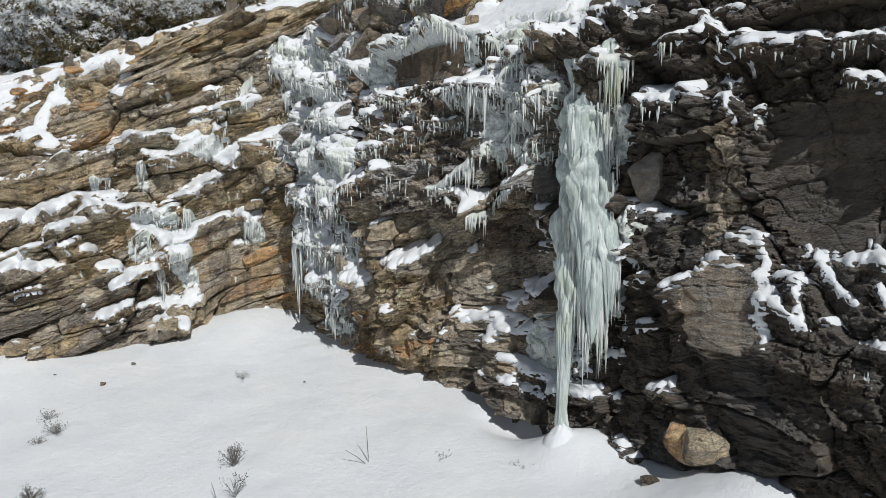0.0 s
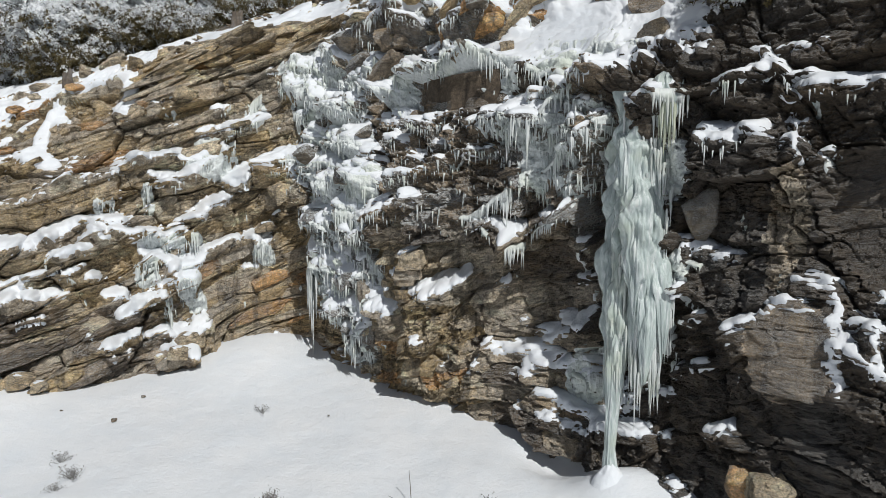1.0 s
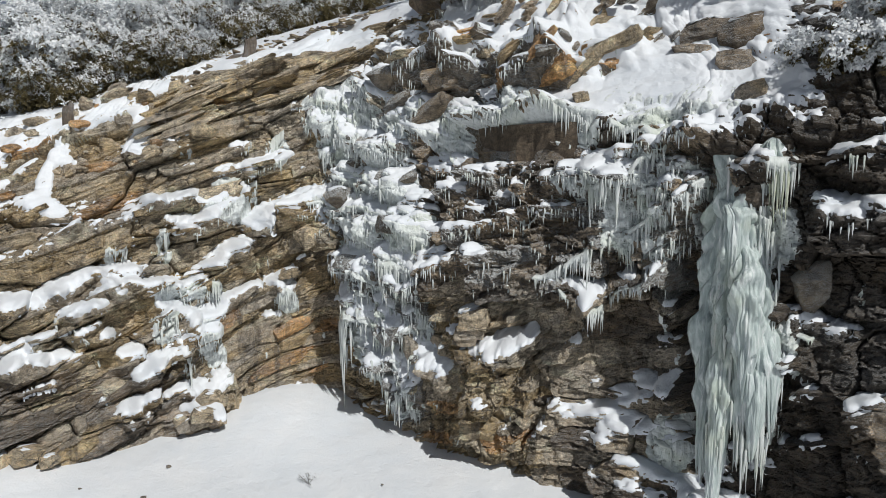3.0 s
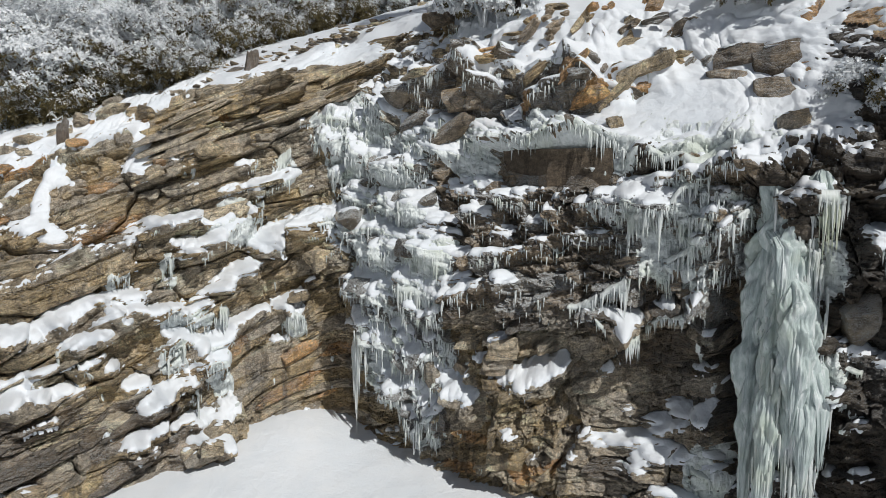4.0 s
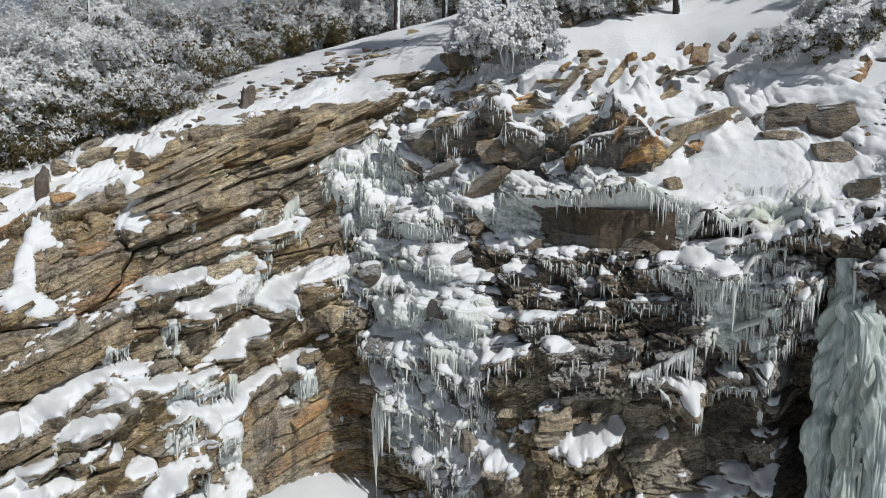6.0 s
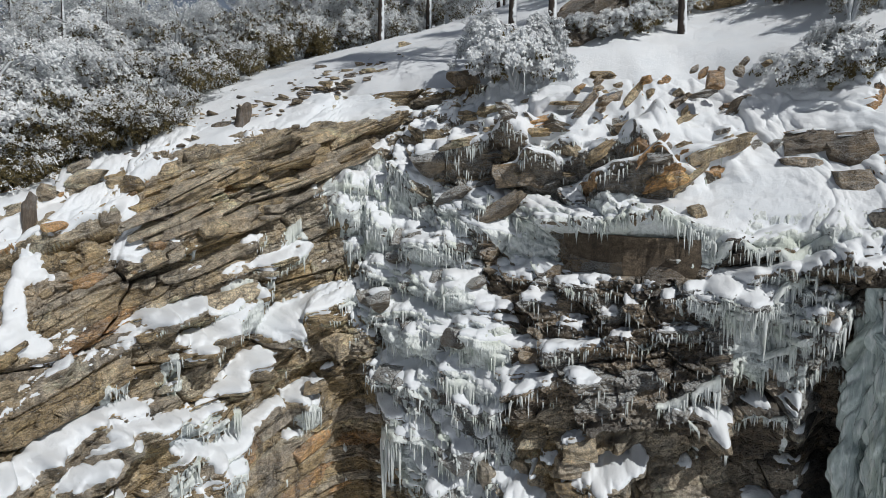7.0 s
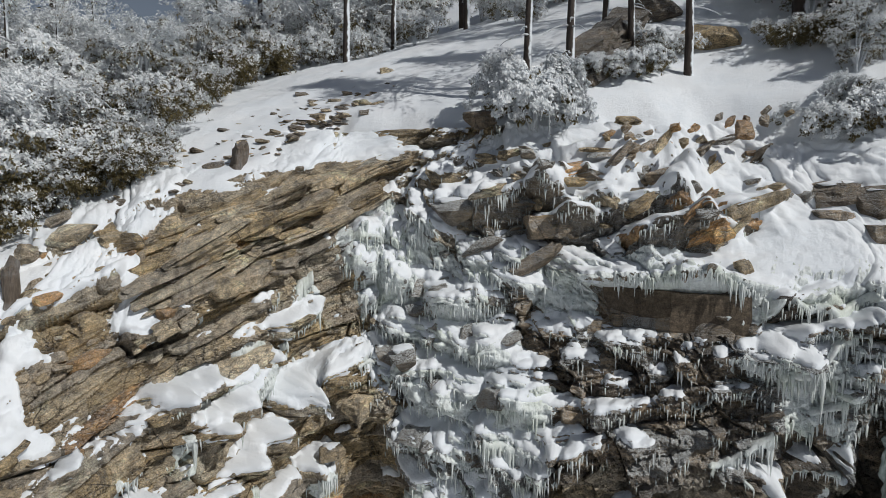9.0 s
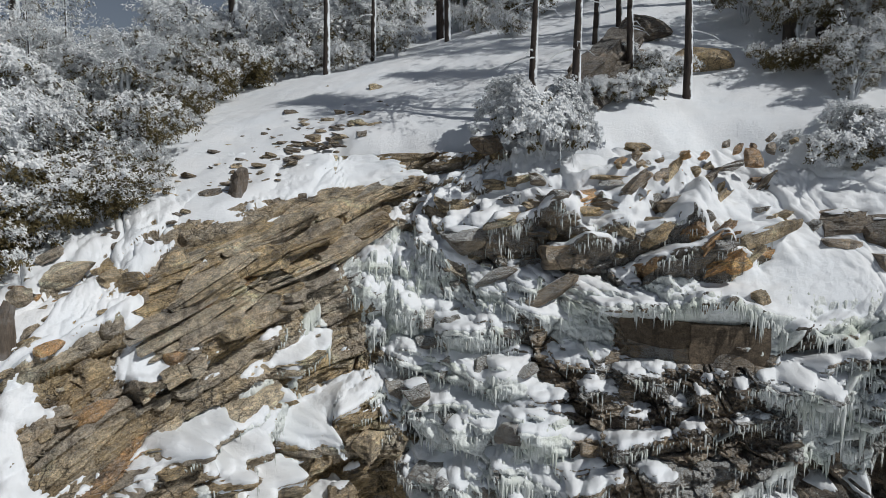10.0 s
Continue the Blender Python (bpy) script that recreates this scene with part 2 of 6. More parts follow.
# the plan of the rock face, level by level
LEVELS = [-1.2, 0.0, 3.0, 5.5, 7.0, 8.3, 9.5, 10.7, 12.0]
PLAN_FOOT = [
    [(-18, 15), (-14.5, 16.8), (-10.9, 18.7), (-7.9, 20.4), (-6.2, 21.2), (-4.9, 21.5), (-3.1, 19.6), (-1.6, 17.5), (0, 16.3), (1.9, 14.5), (2.7, 13.3), (4.7, 10.9), (5.9, 9.3), (8.5, 6)],
    [(-18, 15.2), (-14.5, 17.0), (-10.9, 18.8), (-7.9, 20.5), (-6.2, 21.3), (-4.9, 21.6), (-3.2, 19.7), (-1.6, 17.6), (-0.1, 16.4), (1.9, 14.6), (2.9, 13.4), (4.7, 11.0), (5.9, 9.4), (8.5, 6)],
    [(-18, 15.6), (-14.7, 17.3), (-11.4, 18.9), (-8.0, 20.6), (-6.2, 21.5), (-4.9, 21.7), (-3.3, 19.3), (-1.6, 17.2), (0.2, 16.2), (2.3, 14.9), (3.4, 13.2), (4.4, 11.2), (5.6, 9.7), (8.5, 6)],
]
PLAN_MIDDLE = [
    [(-18, 16), (-14.9, 17.8), (-11.8, 19.2), (-8.4, 20.8), (-6.3, 21.7), (-5.3, 21.1), (-4.2, 20.2), (-1.9, 17.2), (0.2, 15.3), (1.9, 14.5), (3.3, 12.9), (4.8, 11.1), (5.6, 10.2), (8.8, 6.3)],
    [(-18, 17.5), (-15, 19.2), (-12, 19.8), (-8.6, 20.9), (-6.3, 21.7), (-5.2, 21.3), (-4.3, 20.7), (-1.4, 17.4), (0.1, 15.7), (1.9, 14.3), (3.2, 13.0), (4.9, 11.3), (5.8, 10.3), (9, 6.5)],
    [(-18, 23.4), (-15, 21.4), (-12, 20.9), (-8.6, 21.1), (-6.2, 21.7), (-5.1, 21.5), (-4.1, 21.1), (-1.4, 18.0), (0, 15.9), (1.8, 14.6), (3.2, 13.3), (5.0, 11.6), (6, 10.4), (9.2, 6.8)],
]
PLAN_TOP = [
    [(-18, 26.6), (-15, 24.9), (-11.2, 22.3), (-8.8, 21.6), (-6.5, 21.7), (-5, 21.8), (-3.9, 21.5), (-1.9, 19.0), (0.8, 16.6), (2.6, 15.0), (3.6, 14.3), (5.2, 12.0), (6.3, 10.8), (9.5, 7.2)],
    [(-18, 30.6), (-15, 28.6), (-11, 25.6), (-8.2, 23.3), (-6, 22.2), (-4.8, 22.4), (-3.4, 22), (-1.6, 19.5), (0.9, 17.4), (2.6, 16.5), (3.6, 15.6), (5.6, 12.8), (6.8, 11.4), (10, 8)],
    [(-18, 35), (-15, 33), (-11, 29.6), (-7.7, 26.6), (-5.2, 23.8), (-4.2, 23.4), (-2.4, 21.4), (-1, 20.6), (1.4, 18.6), (2.9, 18), (4.1, 16.4), (6, 14), (7.4, 12.4), (11, 9)],
]
PLAN = PLAN_FOOT + PLAN_MIDDLE + PLAN_TOP


def spline(values, t):
    """Catmull-Rom through rows of values at t in row numbers."""
    v = np.asarray(values, float)
    i = np.clip(np.floor(t).astype(int), 0, len(v) - 2)
    f = (t - i).reshape(-1, *[1] * (v.ndim - 1))
    p0, p1, p2, p3 = v[np.maximum(i - 1, 0)], v[i], v[i + 1], v[np.minimum(i + 2, len(v) - 1)]
    return p1 + 0.5 * f * (p2 - p0 + f * (2 * p0 - 5 * p1 + 4 * p2 - p3 + f * (3 * (p1 - p2) + p3 - p0)))


def base_face(step):
    """Points of the undisturbed face, by metres along the wall and height; also those two."""
    rows = np.interp(np.arange(LEVELS[0], LEVELS[-1] + 1e-6, step), LEVELS, range(len(LEVELS)))
    fine = spline(np.swapaxes(np.array(PLAN, float), 0, 1), np.linspace(0, 13, 1400))
    mid = fine[:, 3]
    run = np.r_[0, np.cumsum(np.linalg.norm(np.diff(mid, axis=0), axis=1))]
    s = np.arange(FIRST, run[-1], step)
    cols = spline(np.swapaxes(np.array(PLAN, float), 0, 1), np.interp(s, run, np.linspace(0, 13, 1400)))
    xy = spline(np.swapaxes(cols, 0, 1), rows)
    z = np.interp(rows, range(len(LEVELS)), LEVELS)
    P = np.dstack([np.swapaxes(xy, 0, 1), np.broadcast_to(z, (len(s), len(z)))])
    return P, s[:, None] + 0 * z[None], z[None] + 0 * s[:, None]


def sheet_normals(P):
    du, dv = np.gradient(P, axis=0), np.gradient(P, axis=1)
    n = np.cross(du, dv)
    return n / np.maximum(np.linalg.norm(n, axis=2, keepdims=True), 1e-9)


def blur(a, r):
    """A soft average over r rows and columns."""
    for axis in (0, 1):
        for _ in range(2):
            pad = [(0, 0)] * a.ndim
            pad[axis] = (r + 1, r)
            c = np.cumsum(np.pad(a, pad, mode="edge"), axis=axis)
            n = a.shape[axis]
            hi = np.take(c, range(2 * r + 1, 2 * r + 1 + n), axis=axis)
            lo = np.take(c, range(0, n), axis=axis)
            a = (hi - lo) / (2 * r + 1)
    return a


def hill(x, y):
    d = np.minimum(y, 37) - 22
    h = 13.065 + 0.38 * x + 0.351 * d + 0.0042 * x * x - 0.0067 * x * d - 0.0117 * d * d + 0.10 * np.maximum(y - 37, 0)
    h = h + 0.35 * np.exp(-((x - 1.0) ** 2 + (y - 21.0) ** 2) / 9.0) - 0.2 * np.maximum(-11 - x, 0) - 0.45 * np.exp(-((x - 4.2) ** 2 + (y - 19.7) ** 2) / 5.5)
    return h


def mound(x, y, cx, cy, r, h):
    return h * np.exp(-((x - cx) ** 2 + (y - cy) ** 2) / (r * r))


def field(x, y):
    h = 0.20 + 0.055 * x + 0.165 * (y - 15)
    h = h + mound(x, y, 5.2, 10.4, 1.7, 0.95) + mound(x, y, 3.4, 12.9, 0.8, 0.35) + mound(x, y, 1.7, 14.6, 0.7, -0.45) + mound(x, y, 2.5, 13.1, 0.6, 0.3)
    return h + mound(x, y, -12.8, 18.2, 2.2, 0.55) + mound(x, y, -6.6, 21.3, 2.0, 0.40)
# chart>>


def cells(a, b, k):
    """Broken cells in a plane: two values a cell, the way from its heart, and the distance to its edge."""
    ai, bi = np.floor(a), np.floor(b)
    best = np.full(a.shape, 9.0)
    second = best.copy()
    ida, idb, va, vb = (np.zeros(a.shape) for _ in range(4))
    for i in (-1, 0, 1):
        for j in (-1, 0, 1):
            ca, cb = ai + i, bi + j
            da = ca + 0.1 + 0.8 * hash2(ca, cb, k) - a
            db = cb + 0.1 + 0.8 * hash2(ca, cb, k + 1) - b
            d = np.maximum(np.abs(da), np.abs(db)) * 0.6 + np.hypot(da, db) * 0.4
            closer = d < best
            second = np.where(closer, best, np.minimum(second, d))
            ida, idb, va, vb = (np.where(closer, n, o) for n, o in ((ca, ida), (cb, idb), (da, va), (db, vb)))
            best = np.where(closer, d, best)
    return hash2(ida, idb, k + 2), hash2(ida, idb, k + 3), va, vb, second - best


def ellipse(s0, z0, rs, rz, edge=0.25):
    """1 inside an oval of the face, fading over its edge, with a ragged outline."""
    r = np.hypot((S - s0) / rs, (Z - z0) / rz) + 0.22 * RAG
    return smooth(1 + edge, 1 - edge, r)


STEP = 0.0275
FIRST = 3.0
BASE, S, Z = base_face(STEP)
NRM = sheet_normals(blur(BASE, 8))
ALONG = Z - 0.33 * np.minimum(S, 14.5) - 0.05 * np.maximum(S - 14.5, 0)
RAG = fractal(S / 0.8, ALONG / 0.42, 70, 4, 0.6)
FRET = fractal(S / 0.34, ALONG / 0.12, 77, 3, 0.65)
CRISP = fractal(S / 0.12, ALONG / 0.05, 79, 2, 0.6)
BREAK = fractal(S / 0.5, Z / 0.5, 78, 3)
LEFT = smooth(15.2, 13.6, S + 0.3 * RAG)

# what the water froze over: icefall, brow, hanging curtain
ICEFALL = np.zeros(S.shape)
for row in ((15.3, 9.2, 1.5, 0.9), (16.2, 8.2, 1.9, 0.9), (16.3, 7.0, 1.7, 0.9), (17.0, 6.0, 1.7, 0.8), (17.2, 5.0, 1.4, 0.9), (15.5, 4.7, 0.8, 0.9), (15.8, 3.6, 0.8, 0.9), (17.2, 3.8, 1.1, 0.9), (16.4, 2.6, 1.1, 0.9), (16.6, 1.7, 0.9, 0.7), (18.3, 8.9, 1.2, 0.6)):
    ICEFALL = np.maximum(ICEFALL, ellipse(*row))
BROW = np.maximum(ellipse(21.5, 8.8, 3.2, 0.36), ellipse(24.8, 8.75, 1.9, 0.42))
CURTAIN = np.maximum(ellipse(23.9, 7.2, 1.35, 0.65), ellipse(24.0, 6.3, 1.2, 0.5))
APRON = np.maximum.reduce([ellipse(19.0, 8.35, 0.75, 0.6), ellipse(22.7, 8.35, 0.55, 0.45), 0.8 * ellipse(15.2, 3.0, 0.5, 1.2), 0.55 * ellipse(26.35, 6.3, 0.5, 0.7), 0.6 * ellipse(26.5, 3.9, 0.45, 1.0), 0.8 * ellipse(24.5, 1.9, 0.5, 0.7)])
SEEP = np.maximum.reduce([ellipse(12.0, 6.5, 1.0, 0.4) * 0.9, ellipse(10.15, 4.1, 0.7, 0.5) * 1.05, ellipse(10.6, 3.2, 0.35, 0.8) * 1.1, ellipse(10.9, 2.3, 0.25, 0.6), ellipse(8.85, 5.35, 0.35, 0.3), ellipse(9.95, 5.5, 0.16, 0.5), ellipse(11.0, 4.2, 0.28, 0.4), ellipse(11.8, 7.15, 0.42, 0.25), ellipse(13.0, 8.1, 0.38, 0.42), ellipse(13.2, 3.9, 0.3, 0.5), ellipse(9.6, 3.4, 0.4, 0.4), ellipse(10.0, 2.4, 0.2, 0.4)])
WALL = ellipse(12.3, 3.4, 1.7, 1.6, 0.3)
BARE = np.maximum.reduce([ellipse(12.6, 9.25, 1.5, 0.5), ellipse(13.8, 10.7, 1.3, 0.5), ellipse(12.4, 10.1, 2.4, 0.8), ellipse(10.8, 9.3, 1.3, 0.5), 0.5 * ellipse(8.0, 7.5, 1.6, 0.8), 0.6 * ellipse(21.5, 6.2, 1.6, 0.6), ellipse(25.1, 3.0, 0.6, 0.9), 0.4 * ellipse(20.6, 2.2, 1.6, 1.6), 0.22 * ellipse(21.8, 5.6, 3.0, 1.4)])
SNOWFIELD = np.maximum(np.maximum(ellipse(24.6, 9.5, 1.6, 0.55, 0.15), ellipse(23.4, 9.15, 1.6, 0.28, 0.2)), ellipse(26.2, 9.15, 1.1, 0.5))
GULLY = np.maximum.reduce([ellipse(9.4, 8.8, 0.35, 0.5), ellipse(9.5, 8.2, 0.4, 0.3), ellipse(7.45, 7.95, 0.35, 0.3), ellipse(7.2, 7.2, 0.22, 0.6), ellipse(7.4, 6.5, 0.35, 0.16)])

# bedding rises along the left wall and lies nearly flat in the right one
dip = 0.36 * np.minimum(S, 14.5) + 0.06 * np.maximum(S - 14.5, 0)
B = Z - dip + 0.15 * fractal(S / 3.5, Z / 3.5, 40, 2)
wa = 0.25 * fractal(S / 1.1, Z / 0.9, 31, 3)
wb = 0.25 * fractal(S / 1.0, Z / 0.7, 33, 3)
STEPS = (0.45 - 0.22 * smooth(18.2, 19.2, S)) * smooth(15.0, 16.0, S) * smooth(24.5, 23.0, S) - 0.2 * smooth(25.5, 27.0, S)


def fracture(a, b, dims, k, calm, steps):
    """Broken rock at four sizes: blocks standing proud or back, each face tilted its own way, with open joints."""
    d, heart = 0.0, None
    for n, (la, lb, amp, joint) in enumerate(dims):
        p, q, x, y, e = cells(a / la + (0.3 + 0.15 * n) * wa, b / lb + (0.3 + 0.2 * n) * wb, k + 4 * n)
        soft_ = calm if n else 1.0
        d = d + soft_ * amp * ((p - 0.5) + 0.75 * (q - 0.28) * y + 0.7 * (p - 0.5) * x + 0.5 * (hash2(np.floor(40 * p), np.floor(40 * q), k) - 0.5) * x)
        d = d - soft_ * (0.6, 0.6, 0.4, 0.3)[n] * amp * np.exp(-(e / joint) ** 2)
        if n < 2:
            d = d + steps * (0.62, 0.26)[n] * x * min(1.0, la / (2.0, 0.8)[n])
        heart = (p, q) if n == 1 else heart
    return d, heart


CALM = 1 - 0.55 * LEFT
beds, (pb, qb) = fracture(S, B, ((3.2, 0.85, 0.46, 0.025), (1.5, 0.36, 0.26, 0.035), (0.62, 0.15, 0.13, 0.06), (0.24, 0.075, 0.055, 0.1)), 1, CALM, 0.0 * S)
turned = S + 0.30 * Z
blocks, (p2, q2) = fracture(turned, Z - 0.10 * S + 0.12 * fractal(S / 2, Z / 2, 41, 2), ((1.7, 1.25, 0.46, 0.02), (0.75, 0.46, 0.28, 0.03), (0.33, 0.19, 0.15, 0.05), (0.15, 0.085, 0.07, 0.1)), 31, 1 - 0.4 * smooth(5.2, 4.4, Z) * smooth(18.0, 18.8, S), STEPS)
p1 = p2
D = beds * LEFT * (1 - 0.6 * WALL) + blocks * (1 - LEFT) * (1 - 0.25 * ellipse(21.5, 6.4, 2.6, 1.5, 0.3))
D += (0.045 - 0.015 * LEFT) * fractal(S / 0.3, (Z - 0.3 * S) / 0.16, 11, 5, 0.65)
chip = cells(S / 0.13 + 0.4 * wa, (Z - dip) / 0.065 + 0.4 * wb, 91)
D += 0.030 * (chip[0] - 0.5) + 0.05 * (chip[1] - 0.4) * chip[3]
RIM = ellipse(13.8, 10.7, 1.5, 0.7)
D *= 1 - 0.7 * RIM

# rounded, ice-coated boulders in the icefall
def cobble(la, lb, k, low, high):
    """Rounded blocks with a sloping top, a steep face and an undercut foot."""
    p, q, x, y, e = cells(S / la + 0.5 * wa, Z / lb + 0.5 * wb + 0.25 * S, k)
    side = np.sqrt(np.maximum(0.04, 1 - 2.2 * x * x))
    return (low + (high - low) * q) * side * smooth(0.62, 0.40, y) * (1 - 0.95 * smooth(0.05, -0.55, y))


lump = cobble(0.95, 0.80, 17, 0.18, 0.55) + cobble(0.42, 0.34, 19, 0.06, 0.22) + cobble(0.2, 0.17, 27, 0.0, 0.08)
D = D * (1 - 0.55 * ICEFALL) + ICEFALL * (lump - 0.25)
TOPS = smooth(9.0, 10.2, Z) * smooth(16.4, 18, S)
D *= (1 - 0.8 * np.maximum(SNOWFIELD, GULLY)) * (1 - 0.62 * TOPS)


def shelf(row):
    """A ledge along a line of the face: the rock stands out below it and falls back above."""
    s0, z0, s1, z1, width, push, cover = row
    ds, dz = s1 - s0, z1 - z0
    ln = math.hypot(ds, dz)
    along = ((S - s0) * ds + (Z - z0) * dz) / ln
    off = (-(S - s0) * dz + (Z - z0) * ds) / ln + 0.16 * RAG + 0.07 * FRET
    ends = smooth(-0.30, 0.06, along + 0.2 * RAG) * smooth(ln + 0.30, ln - 0.06, along + 0.2 * RAG)
    ends = ends * (0.7 + 0.7 * smooth(-0.5, 0.3, BREAK))
    body = np.where(off < 0, smooth(-3.2 * width, -0.25 * width, off), 1 - 1.35 * smooth(0, 1.25 * width, off) + 0.35 * smooth(1.2 * width, 2.4 * width, off))
    lying = np.exp(-((off - 0.42 * width) / (0.52 * width)) ** 2)
    return push * np.minimum(ends, 1.2) * body, cover * ends * lying


LEDGES_LOW_LEFT = [
    (6.24, 4.21, 7.3, 4.4, 0.36, 0.52, 1.2),
    (7.3, 4.4, 8.22, 4.78, 0.52, 0.52, 1.2),
    (8.26, 4.85, 9.15, 4.94, 0.23, 0.45, 1.2),
    (7.33, 3.89, 7.84, 3.98, 0.37, 0.38, 1.2),
    (7.87, 4.08, 8.61, 4.18, 0.23, 0.38, 1.2),
    (7.58, 3.41, 8.06, 3.6, 0.28, 0.38, 1.2),
    (8.03, 3.28, 8.32, 3.44, 0.2, 0.38, 1.2),
    (6.72, 3.34, 7.39, 3.5, 0.15, 0.38, 1.2),
    (6.14, 3.02, 6.66, 3.18, 0.35, 0.38, 1.2),
    (6.59, 2.9, 7.55, 3.09, 0.19, 0.38, 1.2),
    (8.35, 2.77, 8.93, 2.9, 0.26, 0.38, 1.2),
    (6.02, 2.83, 6.27, 2.93, 0.23, 0.38, 1.2),
]
LEDGES_SEEP = [
    (8.32, 4.56, 9.5, 4.5, 0.21, 0.33, 1.2),
    (9.12, 4.37, 9.5, 3.92, 0.29, 0.22, 1.2),
    (9.5, 3.92, 10.27, 3.73, 0.25, 0.33, 1.2),
    (9.47, 4.56, 10.05, 4.56, 0.19, 0.33, 1.2),
    (10.11, 4.46, 10.69, 4.56, 0.19, 0.33, 1.2),
    (10.21, 3.44, 11.17, 3.7, 0.34, 0.33, 1.2),
    (9.79, 3.02, 10.75, 3.18, 0.33, 0.22, 1.2),
    (11.23, 4.02, 12.35, 4.27, 0.13, 0.33, 1.2),
    (8.7, 2.16, 9.25, 2.45, 0.26, 0.45, 1.2),
    (9.25, 2.48, 9.92, 2.61, 0.35, 0.45, 1.2),
    (8.58, 1.62, 9.15, 1.81, 0.15, 0.33, 1.2),
    (6.27, 2.26, 6.85, 2.38, 0.08, 0.33, 1.2),
]
LEDGES_FOOT_LEFT = [
    (8.16, 1.46, 8.51, 1.58, 0.16, 0.38, 1.2),
    (8.35, 1.2, 8.83, 1.36, 0.18, 0.38, 1.2),
    (9.25, 1.52, 9.79, 1.62, 0.25, 0.38, 1.2),
    (10.02, 1.39, 11.17, 1.68, 0.4, 0.6, 1.2),
    (9.79, 1.17, 10.56, 1.23, 0.22, 0.45, 1.2),
    (9.44, 0.88, 10.56, 0.88, 0.33, 0.45, 1.2),
    (12.83, 4.21, 13.63, 4.56, 0.34, 0.52, 1.2),
    (12.58, 3.44, 12.9, 3.47, 0.12, 0.38, 1.2),
    (7.74, 6.03, 7.94, 6.13, 0.08, 0.38, 1.2),
]
LEDGES_MID_LEFT = [
    (10.59, 4.82, 11.3, 5.04, 0.21, 0.38, 1.05),
    (11.14, 4.98, 11.9, 5.36, 0.27, 0.38, 1.05),
    (11.87, 5.3, 12.67, 5.68, 0.28, 0.38, 1.05),
    (9.38, 6.32, 9.95, 6.61, 0.38, 0.38, 1.05),
    (9.92, 6.61, 10.75, 6.83, 0.18, 0.38, 1.05),
    (9.57, 6.74, 10.94, 6.99, 0.12, 0.38, 1.05),
    (11.14, 6.64, 12.16, 6.86, 0.32, 0.38, 1.05),
    (9.98, 6.13, 10.59, 6.22, 0.19, 0.38, 1.05),
    (10.46, 5.94, 11.3, 6.29, 0.21, 0.38, 1.05),
    (10.05, 5.84, 10.88, 5.87, 0.11, 0.38, 1.05),
    (12.26, 5.78, 12.83, 6.19, 0.37, 0.45, 1.05),
    (12.7, 5.87, 13.7, 6.64, 0.45, 0.45, 1.0),
]
LEDGES_UPPER_LEFT = [
    (11.52, 7.28, 12.26, 7.63, 0.26, 0.22, 1.1),
    (12, 7.34, 13.06, 7.82, 0.27, 0.22, 1.1),
    (12.13, 7.5, 13.15, 7.98, 0.13, 0.22, 1.1),
    (11.84, 8.21, 12.45, 8.56, 0.2, 0.22, 1.1),
    (12.61, 8.94, 13.47, 9.26, 0.15, 0.22, 1.1),
    (13.47, 9.23, 13.92, 9.62, 0.18, 0.22, 1.1),
    (8.83, 7.41, 9.63, 7.57, 0.07, 0.12, 1.1),
    (8.1, 8.72, 8.9, 9.01, 0.07, 0.12, 1.1),
    (11.01, 9.07, 12.06, 9.3, 0.07, 0.12, 1.1),
    (10.72, 9.49, 11.78, 9.62, 0.07, 0.12, 1.1),
]
LEDGES_SHOULDER = [
    (5.79, 8.69, 6.53, 8.88, 0.33, 0.1, 1.1),
    (6.14, 8.18, 6.62, 8.56, 0.32, 0.1, 1.1),
    (6.85, 8.3, 7.74, 8.56, 0.16, 0.15, 1.1),
    (7.26, 7.98, 7.84, 8.18, 0.13, 0.15, 1.1),
    (6.82, 6.67, 7.14, 6.83, 0.31, 0.1, 1.1),
    (7.01, 6.42, 7.58, 6.58, 0.32, 0.1, 1.1),
    (6.34, 7.66, 6.75, 7.98, 0.15, 0.15, 1.1),
    (7.46, 9.97, 8.45, 10.13, 0.09, 0.1, 1.1),
    (9.12, 9.68, 9.41, 10.19, 0.22, 0.1, 1.1),
    (8, 8.11, 8.61, 8.3, 0.08, 0.12, 1.1),
    (7.55, 7.7, 8.06, 7.79, 0.09, 0.1, 1.1),
]
LEDGES_ICEFALL_TOP = [
    (13.95, 9.78, 15.14, 10.26, 0.43, 0.18, 0.9),
    (13.7, 8.94, 14.91, 9.55, 0.42, 0.18, 0.9),
    (15.07, 8.88, 16.86, 9.36, 0.57, 0.18, 0.9),
    (15.39, 9.46, 17.06, 9.65, 0.21, 0.18, 0.9),
    (16.93, 10.26, 18.5, 10.26, 0.26, 0.27, 0.9),
    (16.32, 8.05, 17.25, 8.21, 0.26, 0.18, 0.9),
    (17.22, 8.72, 19.01, 9.17, 0.28, 0.18, 0.9),
    (16, 7.82, 17.09, 8.08, 0.17, 0.18, 0.9),
    (13.66, 6.9, 14.85, 7.66, 0.54, 0.15, 0.9),
    (16.22, 6.96, 16.96, 7.31, 0.45, 0.12, 0.9),
    (16.96, 7.18, 17.66, 7.41, 0.33, 0.18, 0.9),
    (17.28, 7.54, 18.11, 7.76, 0.27, 0.18, 0.9),
]
